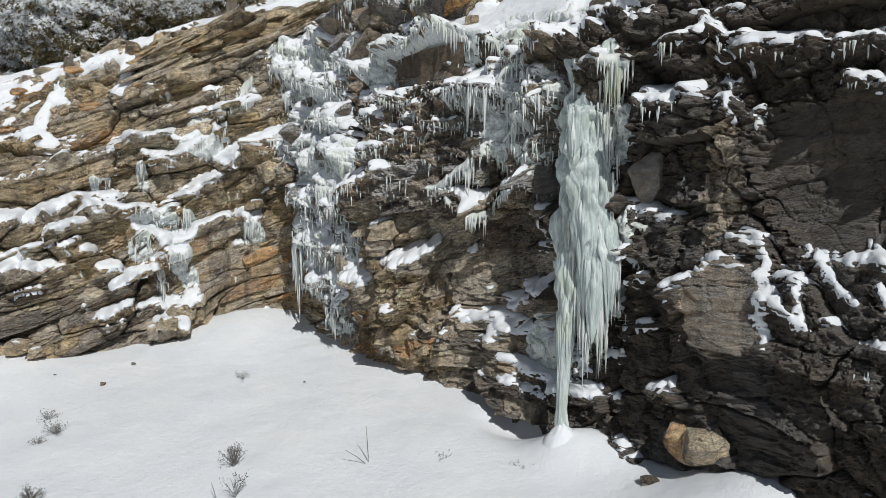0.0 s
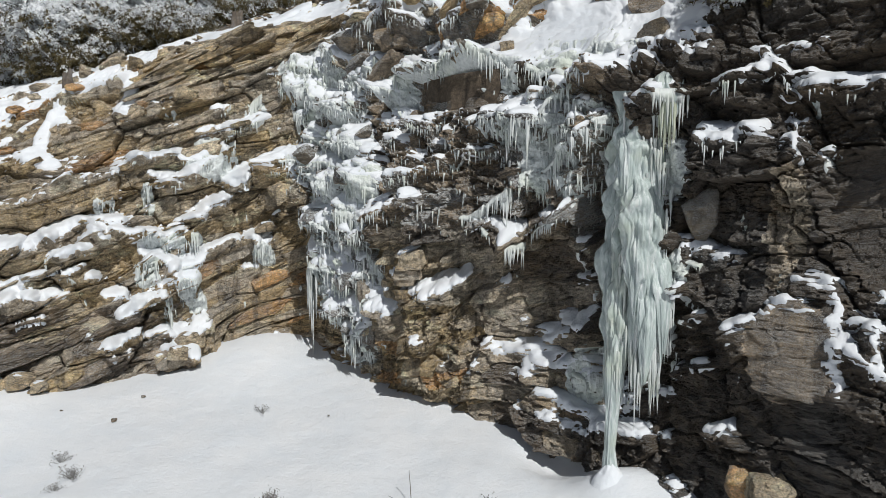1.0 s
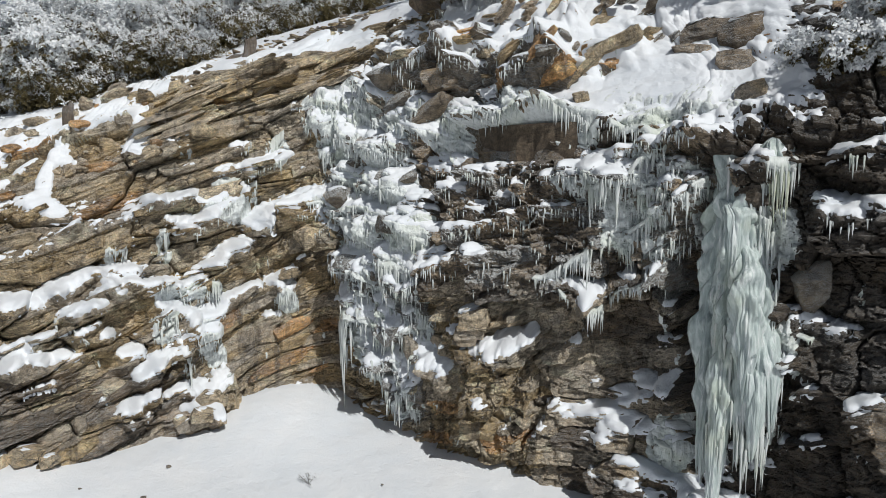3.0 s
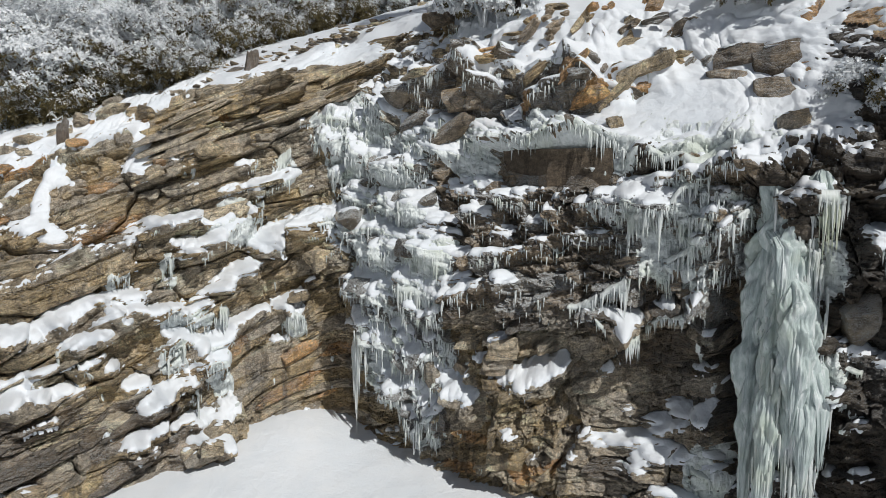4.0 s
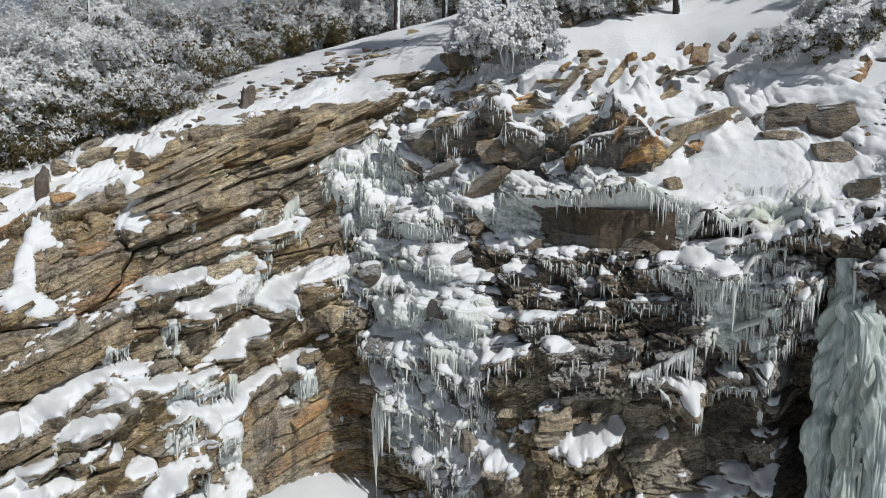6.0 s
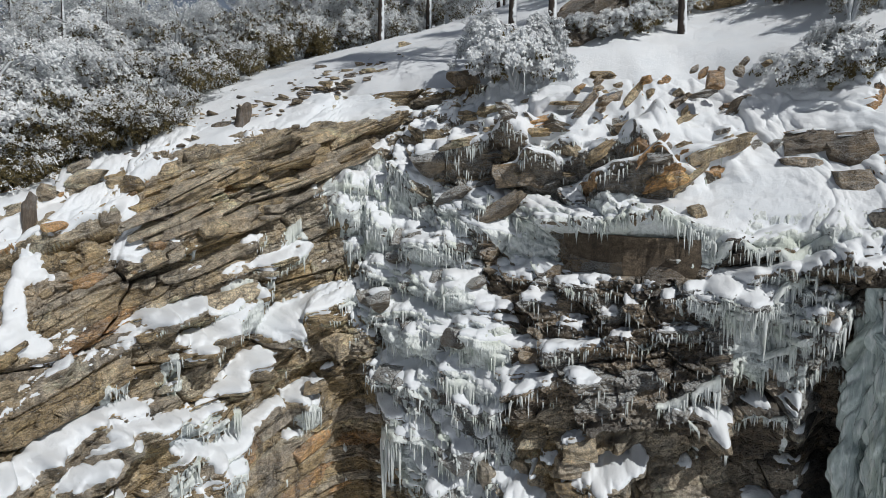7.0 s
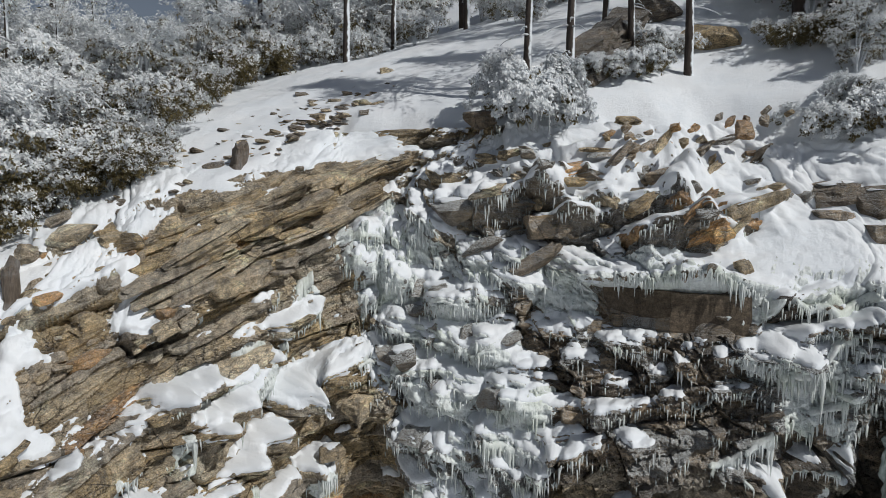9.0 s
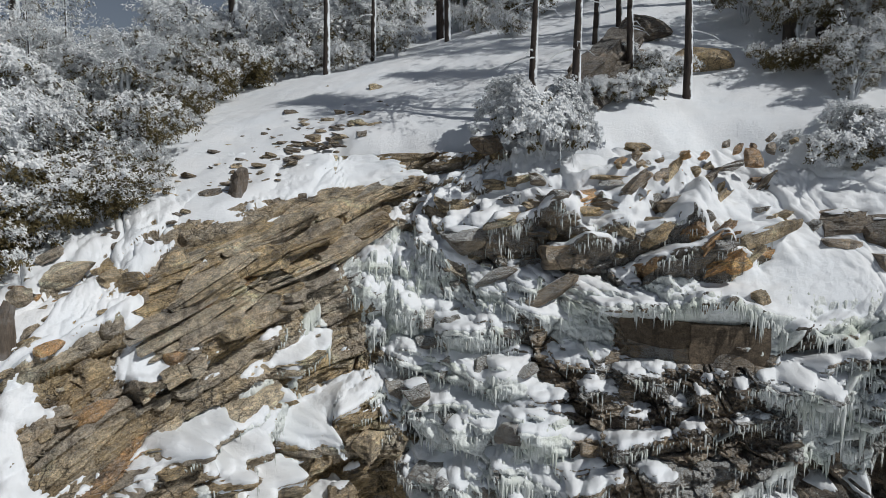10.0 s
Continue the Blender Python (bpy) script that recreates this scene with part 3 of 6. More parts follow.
LEDGES_ICEFALL = [
    (13.73, 6.19, 14.94, 6.64, 0.53, 0.18, 0.9),
    (14.5, 5.94, 15.74, 6.38, 0.35, 0.18, 0.9),
    (15.71, 6.13, 16.74, 6.54, 0.26, 0.18, 0.9),
    (16.42, 6.03, 17.66, 6.29, 0.28, 0.18, 0.9),
    (17.6, 6.54, 18.3, 6.67, 0.27, 0.24, 0.9),
    (18.21, 7.38, 18.88, 7.63, 0.32, 0.18, 0.9),
    (17.09, 5.84, 18.02, 6.13, 0.2, 0.18, 0.9),
    (18.4, 5.36, 19.49, 5.65, 0.25, 0.21, 0.9),
    (18.5, 4.98, 19.52, 5.42, 0.19, 0.18, 0.9),
    (17.86, 4.69, 19.01, 4.98, 0.15, 0.18, 0.9),
    (15.87, 5.04, 17.06, 5.58, 0.21, 0.18, 0.9),
]
LEDGES_ICEFALL_FOOT = [
    (14.69, 3.98, 16.1, 5.07, 0.4, 0.1, 0.9),
    (15.01, 4.66, 16, 5.33, 0.34, 0.1, 0.9),
    (15.62, 4.34, 16.48, 4.59, 0.14, 0.17, 0.9),
    (15.58, 3.86, 16.38, 4.18, 0.18, 0.17, 0.9),
    (15.04, 2.45, 15.68, 2.99, 0.31, 0.28, 0.9),
    (15.74, 2.58, 16.45, 3.06, 0.33, 0.17, 0.9),
    (16.51, 2.35, 17.86, 2.03, 0.27, 0.21, 0.9),
    (17.38, 2.86, 19.1, 2.8, 0.31, 0.24, 0.9),
    (14.53, 2.61, 15.01, 3.09, 0.13, 0.17, 0.9),
    (15.9, 1.23, 16.83, 1.62, 0.14, 0.17, 0.9),
]
LEDGES_BLOCKS = [
    (19.9, 4.27, 20.58, 4.59, 0.22, 0.3, 1),
    (19.84, 3.47, 21.79, 3.76, 0.2, 0.45, 0.6),
    (19.49, 3.82, 20.1, 4.02, 0.17, 0.22, 1),
    (20.64, 4.08, 21.15, 4.21, 0.1, 0.22, 1),
    (20.38, 2.35, 21.15, 2.35, 0.15, 0.22, 1),
    (13.7, 4.94, 14.3, 5.17, 0.21, 0.22, 1),
    (19.62, 5.62, 20.26, 5.74, 0.1, 0.22, 1),
    (20.29, 5.58, 20.9, 5.68, 0.07, 0.22, 1),
    (20.93, 5.33, 21.18, 5.42, 0.09, 0.22, 1),
    (22.82, 4.18, 23.3, 4.3, 0.06, 0.1, 0.7),
    (22.11, 4.46, 22.34, 4.5, 0.06, 0.1, 0.7),
]
LEDGES_RIGHT = [
    (19.49, 6.16, 21.38, 6.58, 0.14, 0.3, 0.9),
    (19.55, 7.44, 21.63, 7.82, 0.16, 0.3, 0.9),
    (21.28, 7.15, 22.08, 7.54, 0.3, 0.3, 0.9),
    (22.27, 7.41, 23.46, 7.76, 0.16, 0.3, 0.9),
    (22.11, 7.86, 22.78, 7.95, 0.09, 0.3, 0.9),
    (22.88, 7.34, 23.68, 7.7, 0.2, 0.3, 0.9),
    (23.46, 7.41, 24.86, 7.6, 0.17, 0.45, 0.9),
    (24.26, 7.18, 24.99, 7.31, 0.11, 0.4, 0.9),
    (24.13, 6.83, 24.86, 7.09, 0.15, 0.5, 0.9),
    (19.52, 6.61, 20.7, 6.86, 0.07, 0.2, 0.7),
    (21.54, 6.61, 22.82, 6.8, 0.07, 0.2, 0.7),
    (21.63, 5.9, 22.43, 6.06, 0.07, 0.2, 0.7),
]
LEDGES_BROW = [
    (19.74, 8.72, 22.24, 8.69, 0.1, 0.3, 0.7),
    (23.36, 8.43, 24.16, 8.56, 0.15, 0.45, 0.9),
    (23.68, 7.86, 25.28, 8.14, 0.15, 0.4, 0.9),
    (25.25, 7.92, 26.21, 8.14, 0.12, 0.4, 0.9),
    (24.54, 8.18, 25.31, 8.3, 0.15, 0.3, 0.9),
    (22.21, 5.14, 22.88, 4.98, 0.11, 0.35, 0.8),
    (22.88, 4.98, 24.13, 5.55, 0.09, 0.5, 0.8),
    (24.03, 4.72, 24.64, 4.78, 0.2, 0.35, 0.9),
    (24.13, 3.95, 24.48, 3.98, 0.07, 0.25, 0.9),
    (23.97, 2.86, 24.45, 3.06, 0.32, 0.3, 0.9),
    (23.17, 2.32, 23.74, 2.61, 0.11, 0.25, 0.9),
    (23.42, 2.74, 23.97, 2.77, 0.07, 0.25, 0.9),
]
LEDGES_TALUS = [
    (23.36, 1.81, 24.61, 2.16, 0.53, 0.3, 1),
    (25.82, 7.44, 26.43, 7.57, 0.25, 0.45, 0.95),
    (18.46, 10.38, 20.1, 10.51, 0.19, 0.35, 0.95),
    (19.52, 9.84, 20.16, 9.94, 0.11, 0.35, 0.95),
    (19.52, 10.54, 21.15, 10.51, 0.23, 0.35, 0.95),
    (20.16, 9.81, 21.22, 9.97, 0.16, 0.35, 0.95),
    (21.22, 10.1, 21.86, 10.45, 0.26, 0.35, 0.95),
    (21.18, 9.42, 22.05, 9.71, 0.19, 0.35, 0.95),
    (22.05, 9.78, 22.56, 9.68, 0.18, 0.35, 0.95),
    (22.69, 10.13, 23.46, 10.29, 0.22, 0.35, 0.95),
]
LEDGES_TOP = [
    (17.82, 10.74, 19.9, 10.9, 0.18, 0.3, 0.95),
    (19.84, 10.67, 21.25, 10.83, 0.17, 0.3, 0.95),
    (18.27, 10.06, 19.36, 10.29, 0.15, 0.3, 0.95),
    (20.13, 10.13, 21.12, 10.35, 0.17, 0.3, 0.95),
    (21.28, 10.13, 22.08, 10.42, 0.24, 0.3, 0.95),
    (21.06, 9.55, 22.11, 9.74, 0.17, 0.3, 0.95),
    (19.58, 9.71, 20.42, 9.87, 0.15, 0.3, 0.95),
    (20.35, 11.18, 21.25, 11.28, 0.15, 0.3, 0.95),
    (21.47, 11.38, 22.27, 11.47, 0.18, 0.3, 0.95),
    (21.76, 10.54, 22.43, 10.93, 0.2, 0.35, 0.95),
]
LEDGES_DARK = [
    (27.07, 6.61, 27.71, 6.64, 0.15, 0.4, 1),
    (27.2, 6.86, 28.1, 6.83, 0.18, 0.35, 1),
    (27.52, 7.63, 28, 7.73, 0.24, 0.35, 1),
    (28.45, 7.66, 29.57, 7.57, 0.16, 0.4, 1),
    (30.21, 6.83, 30.69, 6.64, 0.14, 0.4, 1),
    (30.11, 7.38, 30.56, 7.38, 0.08, 0.4, 1),
    (28.06, 3.63, 28.54, 3.79, 0.14, 0.3, 1),
    (26.91, 2.61, 27.55, 2.83, 0.13, 0.3, 1),
    (26.37, 4.05, 26.85, 4.14, 0.11, 0.3, 1),
    (27.07, 3.63, 27.36, 3.82, 0.08, 0.3, 1),
    (27.74, 1.62, 28.13, 1.78, 0.12, 0.3, 1),
]
STREAKS_DARK = [
    (29.15, 4.24, 29.22, 3.82, 0.11, 0.08, 0.9),
    (29.22, 3.63, 29.25, 2.99, 0.12, 0.08, 0.9),
    (29.34, 3.57, 29.76, 3.25, 0.11, 0.08, 0.9),
    (29.79, 4.27, 30.21, 3.76, 0.11, 0.08, 0.9),
    (29.6, 4.11, 29.66, 3.7, 0.07, 0.08, 0.9),
    (29.7, 3.5, 29.76, 3.25, 0.08, 0.08, 0.9),
    (30.69, 3.95, 30.75, 3.66, 0.09, 0.08, 0.9),
    (28.48, 7.09, 28.61, 6.51, 0.06, 0.08, 0.9),
    (28.64, 7.47, 28.86, 7.5, 0.07, 0.08, 0.9),
    (30.59, 4.4, 30.78, 4.24, 0.09, 0.08, 0.9),
]
LEDGES = LEDGES_LOW_LEFT + LEDGES_SEEP + LEDGES_FOOT_LEFT + LEDGES_MID_LEFT + LEDGES_UPPER_LEFT + LEDGES_SHOULDER + LEDGES_ICEFALL_TOP + LEDGES_ICEFALL + LEDGES_ICEFALL_FOOT + LEDGES_BLOCKS + LEDGES_RIGHT + LEDGES_BROW + LEDGES_TALUS + LEDGES_TOP + LEDGES_DARK
COVER = np.zeros(S.shape)
STREAKS = np.zeros(S.shape)
for row in LEDGES + STREAKS_DARK:
    out, lying = shelf(row)
    D += out
    COVER = np.maximum(COVER, lying)
    if row in STREAKS_DARK:
        STREAKS = np.maximum(STREAKS, lying)

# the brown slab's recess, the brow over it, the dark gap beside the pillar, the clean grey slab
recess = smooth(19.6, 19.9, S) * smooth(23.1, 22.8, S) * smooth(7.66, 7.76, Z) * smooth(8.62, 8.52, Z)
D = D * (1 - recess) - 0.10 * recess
D += 0.28 * smooth(19.4, 20, S) * smooth(25.6, 25, S) * smooth(8.5, 8.62, Z) * smooth(9.3, 8.8, Z)
D -= 0.75 * ellipse(25.15, 4.7, 0.55, 2.4, 0.35)
D -= 0.25 * ellipse(23.9, 4.0, 1.1, 1.0, 0.4)
D *= 1 - 0.65 * ellipse(24.2, 8.85, 1.7, 0.32, 0.3)
plate = smooth(0.35, 0.6, ellipse(28.85, 3.4, 0.42, 0.85, 0.5) + 0.5 * RAG + 0.3 * FRET)
D = D * (1 - 0.85 * plate) + 0.16 * plate
darkplate = ellipse(30.3, 5.55, 1.25, 1.15, 0.12)
D = D * (1 - 0.85 * darkplate) - 0.25 * darkplate
D += 0.40 * ellipse(20.9, 2.2, 1.1, 1.5, 0.10)
D -= 0.55 * ellipse(9.95, 8.85, 0.28, 0.6, 0.4)
D -= 0.10 * smooth(2.4, 0.9, Z) * smooth(15, 16, S) * smooth(22.5, 21, S)
crest = smooth(10.9, 11.3, Z) * smooth(15.6, 14.6, S)
D = D * (1 - 0.6 * crest) - 0.05 * crest
ROCK = BASE + NRM * D[..., None]

patch = S + 0.9 * RAG + 0.8 * (p1 - 0.5)
# slot 4, past the pillar: dark rock with the wall's shade in its colour
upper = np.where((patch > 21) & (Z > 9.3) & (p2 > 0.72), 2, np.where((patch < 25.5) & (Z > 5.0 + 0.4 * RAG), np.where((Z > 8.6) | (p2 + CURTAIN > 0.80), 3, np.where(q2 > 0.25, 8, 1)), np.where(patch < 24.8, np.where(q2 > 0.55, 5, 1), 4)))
mottle = np.where(qb > 0.965, 2, np.where(pb < 0.30, 0, np.where(pb < 0.58, 6, np.where(pb < 0.76, 7, 5))))
mottle = np.where((Z < 2.5 + 0.6 * RAG) & (S < 10.4) & (qb > 0.35), np.where(pb > 0.5, 1, 8), mottle)
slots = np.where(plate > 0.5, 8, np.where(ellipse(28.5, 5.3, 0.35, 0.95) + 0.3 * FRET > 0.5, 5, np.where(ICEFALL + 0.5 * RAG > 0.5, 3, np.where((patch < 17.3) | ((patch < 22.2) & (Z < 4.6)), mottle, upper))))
cliff = grid_object("cliff", ROCK, [ROCK_TAN, ROCK_DARK, ROCK_RUST, ROCK_ICED, ROCK_SHADED, ROCK_GREY, ROCK_OLIVE, ROCK_PALE, ROCK_MID], slots=slots, smooth=False)
tagged(cliff, "layered tan and grey rock cliff, cracked and ledged", "cliff", kind="structure")

# the wall runs on past both ends
for name, edge_, away in (("cliff", ROCK[0], (-45.0, 12.0)), ("cliff", ROCK[-1][::-1], (34.0, -22.0))):
    t = np.linspace(0, 1, 90)[:, None]
    P = edge_[None] + t[..., None] * np.array((*away, 0.0)) + (0.5 * np.minimum(1, 12 * t) * fractal(t * 30, edge_[None, :, 2] * 1.2, 51, 3))[..., None] * np.array((0.4, 0.8, 0))
    ob = grid_object(name, P[::-1], ROCK_GREY, smooth=False)
    tagged(ob, "grey rock cliff running on out of sight", "cliff", kind="structure")

# snow lies where the face leans back
soft_face = blur(ROCK, 1)
wide_face = 0.6 * sheet_normals(blur(ROCK, 3)) + 0.4 * sheet_normals(blur(ROCK, 7))
sn = sheet_normals(soft_face)
DRIFTED = smooth(15.2, 16.4, S + 0.4 * RAG) * smooth(25.2, 24.2, S) * smooth(8.3, 8.9, Z) * (1 - recess)
lie = wide_face[..., 2] + 0.16 * RAG + 0.34 * FRET + 0.28 * CRISP + 0.26 * DRIFTED + 0.24 * COVER + 0.85 * np.maximum(SNOWFIELD, GULLY) + 0.50 * ICEFALL + 0.22 * SEEP + 0.32 * TOPS * (1 - SNOWFIELD) - 0.10 * LEFT - 0.75 * BARE - 0.8 * recess - 0.35 * ellipse(21.7, 7.4, 1.9, 0.35) - 0.22 * smooth(26.6, 27.2, S) - 0.35 * smooth(27.0, 27.6, S) * smooth(8.2, 8.8, Z)
streaks = 0.38 * wide_face[..., 2] + 0.60 * COVER + 0.14 * RAG + 0.46 * FRET + 0.34 * CRISP + 0.85 * GULLY + 0.25 * SEEP - 0.5 * BARE
wall_ = LEFT * smooth(7.6, 6.9, Z + 0.3 * RAG)
lie = lie * (1 - wall_) + streaks * wall_
lie = lie - (0.75 - 0.3 * wall_) * smooth(0.36, 0.0, wide_face[..., 2])
lie = np.maximum(lie, 0.35 + 0.4 * (STREAKS > 0.5) + 0.15 * FRET - (STREAKS < 0.2))
thick = np.clip((lie - 0.43) * 0.26, -0.09, 0.045) + 0.022 * fractal(S / 0.16, Z / 0.12, 23, 4, 0.6)
snow_top = soft_face + np.array([0, 0, 1.0]) * thick[..., None] + sn * (0.02 + 0.25 * np.maximum(thick, 0) + 1.3 * np.minimum(thick, 0))[..., None]
snow = grid_object("snow_on_ledges", snow_top, SNOW, keep=(thick > -0.06) & (blur((thick > 0).astype(float), 3) > 0.06))
UPWARD = smooth(0.30, 0.60, blur(sn, 2)[..., 2])
tagged(snow, "fresh white snow lying on the rock ledges", "snow", kind="stuff")

# glaze of ice
glazed = np.maximum.reduce([ICEFALL * (0.85 - 0.35 * smooth(5.4, 4.6, Z)), BROW * 1.35, CURTAIN * 0.5, SEEP * 0.7, APRON]) + 0.8 * fractal(S / 0.22, Z / 0.9, 81, 4, 0.6) - 0.6 * recess * smooth(22.8, 22.5, S) - 0.5 * UPWARD
icy = 0.6 * ROCK + 0.4 * blur(ROCK, 1) + NRM * (np.clip(0.20 * (glazed - 0.50), -0.12, 0.045) + 0.05 * fractal(S / 0.08, Z / 0.40, 83, 3) + 0.012 * fractal(S / 0.07, Z / 0.07, 85, 2))[..., None]
glaze = grid_object("ice_glaze", icy, ICE_THIN, keep=(glazed > 0.25) & (blur((glazed > 0.5).astype(float), 4) > 0.05))
tagged(glaze, "grey-white sheet of ice frozen over the rock", "ice", kind="stuff")


# ---- icicles ----
def at(s, z):
    return int(np.clip(round((s - FIRST) / STEP), 0, S.shape[0] - 1)), int(np.clip(round((z - LEVELS[0]) / STEP), 0, S.shape[1] - 1))


def icicle_mesh(rng, sides=6, rings=6):
    """One icicle a metre long and a metre wide near its root, hanging from the origin; its root is drawn in."""
    v, f = [(0, 0, 0.06)], []
    bend = rng.uniform(-0.3, 0.3, 2)
    knot = rng.uniform(0.85, 1.15, rings)
    for k in range(rings):
        t = k / rings
        r = 0.5 * (1 - t) ** 1.25 * knot[k] * (0.75 if k == 0 else 1.0) + 0.02
        for i in range(sides):
            a = 2 * math.pi * i / sides + 0.3 * k
            v.append((r * math.cos(a) * rng.uniform(0.85, 1.15) + bend[0] * t, r * math.sin(a) * rng.uniform(0.85, 1.15) + bend[1] * t, -t))
        o = 1 + k * sides
        for i in range(sides):
            j = (i + 1) % sides
            f.append((0, 1 + i, 1 + j) if k == 0 else (o - sides + i, o + i, o + j, o - sides + j))
    v.append((bend[0], bend[1], -1.0))
    o = 1 + (rings - 1) * sides
    f += [(o + i, len(v) - 1, o + (i + 1) % sides) for i in range(sides)]
    return np.array(v), f


rng = np.random.RandomState(3)
ICICLES = [icicle_mesh(rng) for _ in range(6)]
ICICLES_SMALL = [icicle_mesh(rng, 5, 3) for _ in range(6)]
roots = []


def lip(s, z):
    """The outermost point of the rock near that height, and the way out of the wall."""
    i, j = at(s, z)
    lo, hi = max(j - 11, 0), min(j + 5, D.shape[1])
    level = np.array((NRM[i, j][0], NRM[i, j][1], 0.0))
    level /= np.linalg.norm(level) + 1e-9
    j = lo + int(np.argmax(ROCK[i, lo:hi] @ level))
    return ROCK[i, j], level


def fringe(s0, z0, s1, z1, step, length, drape=True, flush=False):
    """Ice draped over the lip of a ledge, with icicles under it."""
    run = math.hypot(s1 - s0, z1 - z0)
    m = max(8, int(run / 0.03))
    t = np.linspace(0, 1, m)
    found = [(ROCK[at(s0 + k * (s1 - s0), z0 + k * (z1 - z0))], lip(s0 + k * (s1 - s0), z0 + k * (z1 - z0))[1]) if flush else lip(s0 + k * (s1 - s0), z0 + k * (z1 - z0)) for k in t]
    P, N = np.array([f[0] for f in found]), np.array([f[1] for f in found])
    pad = np.pad(P, ((9, 9), (0, 0)), mode="edge")
    P = sum(pad[k:k + m] for k in range(19)) / 19 + N * 0.02
    key = rng.uniform(0, 50)
    hang_ = length * (0.10 + 0.42 * np.clip(value_noise(t * run * 2.3 + key, 0 * t, 92) * 1.6 - 0.45, 0, 1)) * (0.7 + 0.6 * value_noise(t * run * 9 + key, 0 * t, 93))
    gone = value_noise(t * run * 1.1 + key, 0 * t, 94) > 0.30
    hang_ = hang_ * np.where(gone, 1.0, 0.12)
    stay = np.convolve(np.pad(gone.astype(float), 4, mode="edge"), np.ones(9) / 9, "valid") * smooth(0, 0.08, t) * smooth(1, 0.92, t)
    P = P - N * (0.16 * (1 - stay))[:, None] + np.array((0, 0, 0.10)) * (value_noise(t * run * 3.5 + key, 0 * t, 96) - 0.6)[:, None] + N * (0.08 * (value_noise(t * run * 4.1 + key, 0 * t, 97) - 0.5))[:, None]
    up = np.array((0, 0, 1.0))
    wav = (0.03 * (value_noise(t * run * 6 + key, 0 * t, 95) - 0.5))[:, None]
    h = hang_[:, None]
    strip = np.stack([P - N * 0.20 + up * 0.0, P - N * 0.08 + up * 0.03, P + N * (0.0 + wav) + up * 0.01, P + N * (0.035 + wav) - up * h * 0.4, P + N * (0.02 + wav) - up * h, P - N * 0.03 - up * h * 0.85, P - N * 0.06 + up * 0.0], 1)
    if drape and (flush or s0 > 13.5):
        ob = grid_object("ice_drape", strip, ICE)
        tagged(ob, "pale ice draped over the lip of a ledge", "ice", "ice drapes on the ledges")
    n = max(2, int(run / step))
    for k in np.sort(rng.uniform(0, 1, n)):
        i = min(m - 1, int(k * m))
        if not gone[i] and rng.rand() < 0.7:
            continue
        swell = value_noise(np.array(k * run * 2.3 + key), np.array(0.0), 92)
        ln = length * rng.uniform(0.15, 1.0) ** 1.7 * (0.35 + 1.1 * float(swell))
        p = P[i] + N[i] * rng.uniform(-0.05, 0.03) - up * hang_[i] * rng.uniform(0.2, 0.9)
        roots.append((*p, float(ln), 0.026 + 0.08 * float(ln) ** 0.8 * rng.uniform(0.6, 1.3)))


FRINGES_LEFT = [
    (8.58, 5.55, 9.15, 5.55, 0.02, 0.65),
    (9.79, 5.9, 10.11, 5.94, 0.02, 1.15),
    (10.82, 4.53, 11.23, 4.53, 0.02, 0.92),
    (10.98, 5.3, 11.14, 5.33, 0.03, 0.78),
    (11.46, 7.31, 12.16, 7.38, 0.02, 0.65),
    (12.77, 8.37, 13.31, 8.75, 0.02, 0.97),
    (12.61, 5.04, 13.06, 5.14, 0.03, 0.72),
    (12.8, 4.21, 13.6, 4.21, 0.03, 1.14),
    (7.1, 3.89, 7.26, 3.89, 0.03, 0.51),
    (7.42, 3.76, 7.84, 3.18, 0.03, 0.52),
    (9.28, 3.79, 9.95, 3.79, 0.025, 0.94),
    (9.82, 2.7, 10.18, 2.67, 0.025, 0.85),
    (12.22, 7.18, 12.58, 7.34, 0.03, 0.74),
]
FRINGES_ICEFALL = [
    (16.32, 9.9, 17.06, 10.03, 0.02, 0.67),
    (13.79, 8.75, 14.18, 8.78, 0.025, 0.98),
    (15.65, 8.56, 16.16, 8.75, 0.025, 0.62),
    (16.16, 7.57, 16.61, 7.6, 0.02, 0.65),
    (17.15, 5.23, 18.18, 5.49, 0.012, 1.46),
    (14.78, 3.73, 15.26, 3.92, 0.012, 2.33),
    (18.43, 3.7, 18.88, 3.82, 0.03, 0.58),
    (16.19, 1.71, 16.93, 1.94, 0.025, 1.04),
    (15.97, 3.47, 16.7, 3.6, 0.025, 0.69),
    (15.04, 2.42, 15.58, 2.83, 0.03, 0.86),
    (15.17, 8.43, 15.68, 8.75, 0.03, 0.45),
    (17.12, 7.09, 17.66, 7.25, 0.03, 0.62),
    (14.24, 6.74, 14.94, 6.9, 0.03, 0.6),
    (16.32, 8.02, 17.25, 8.14, 0.03, 0.36),
]
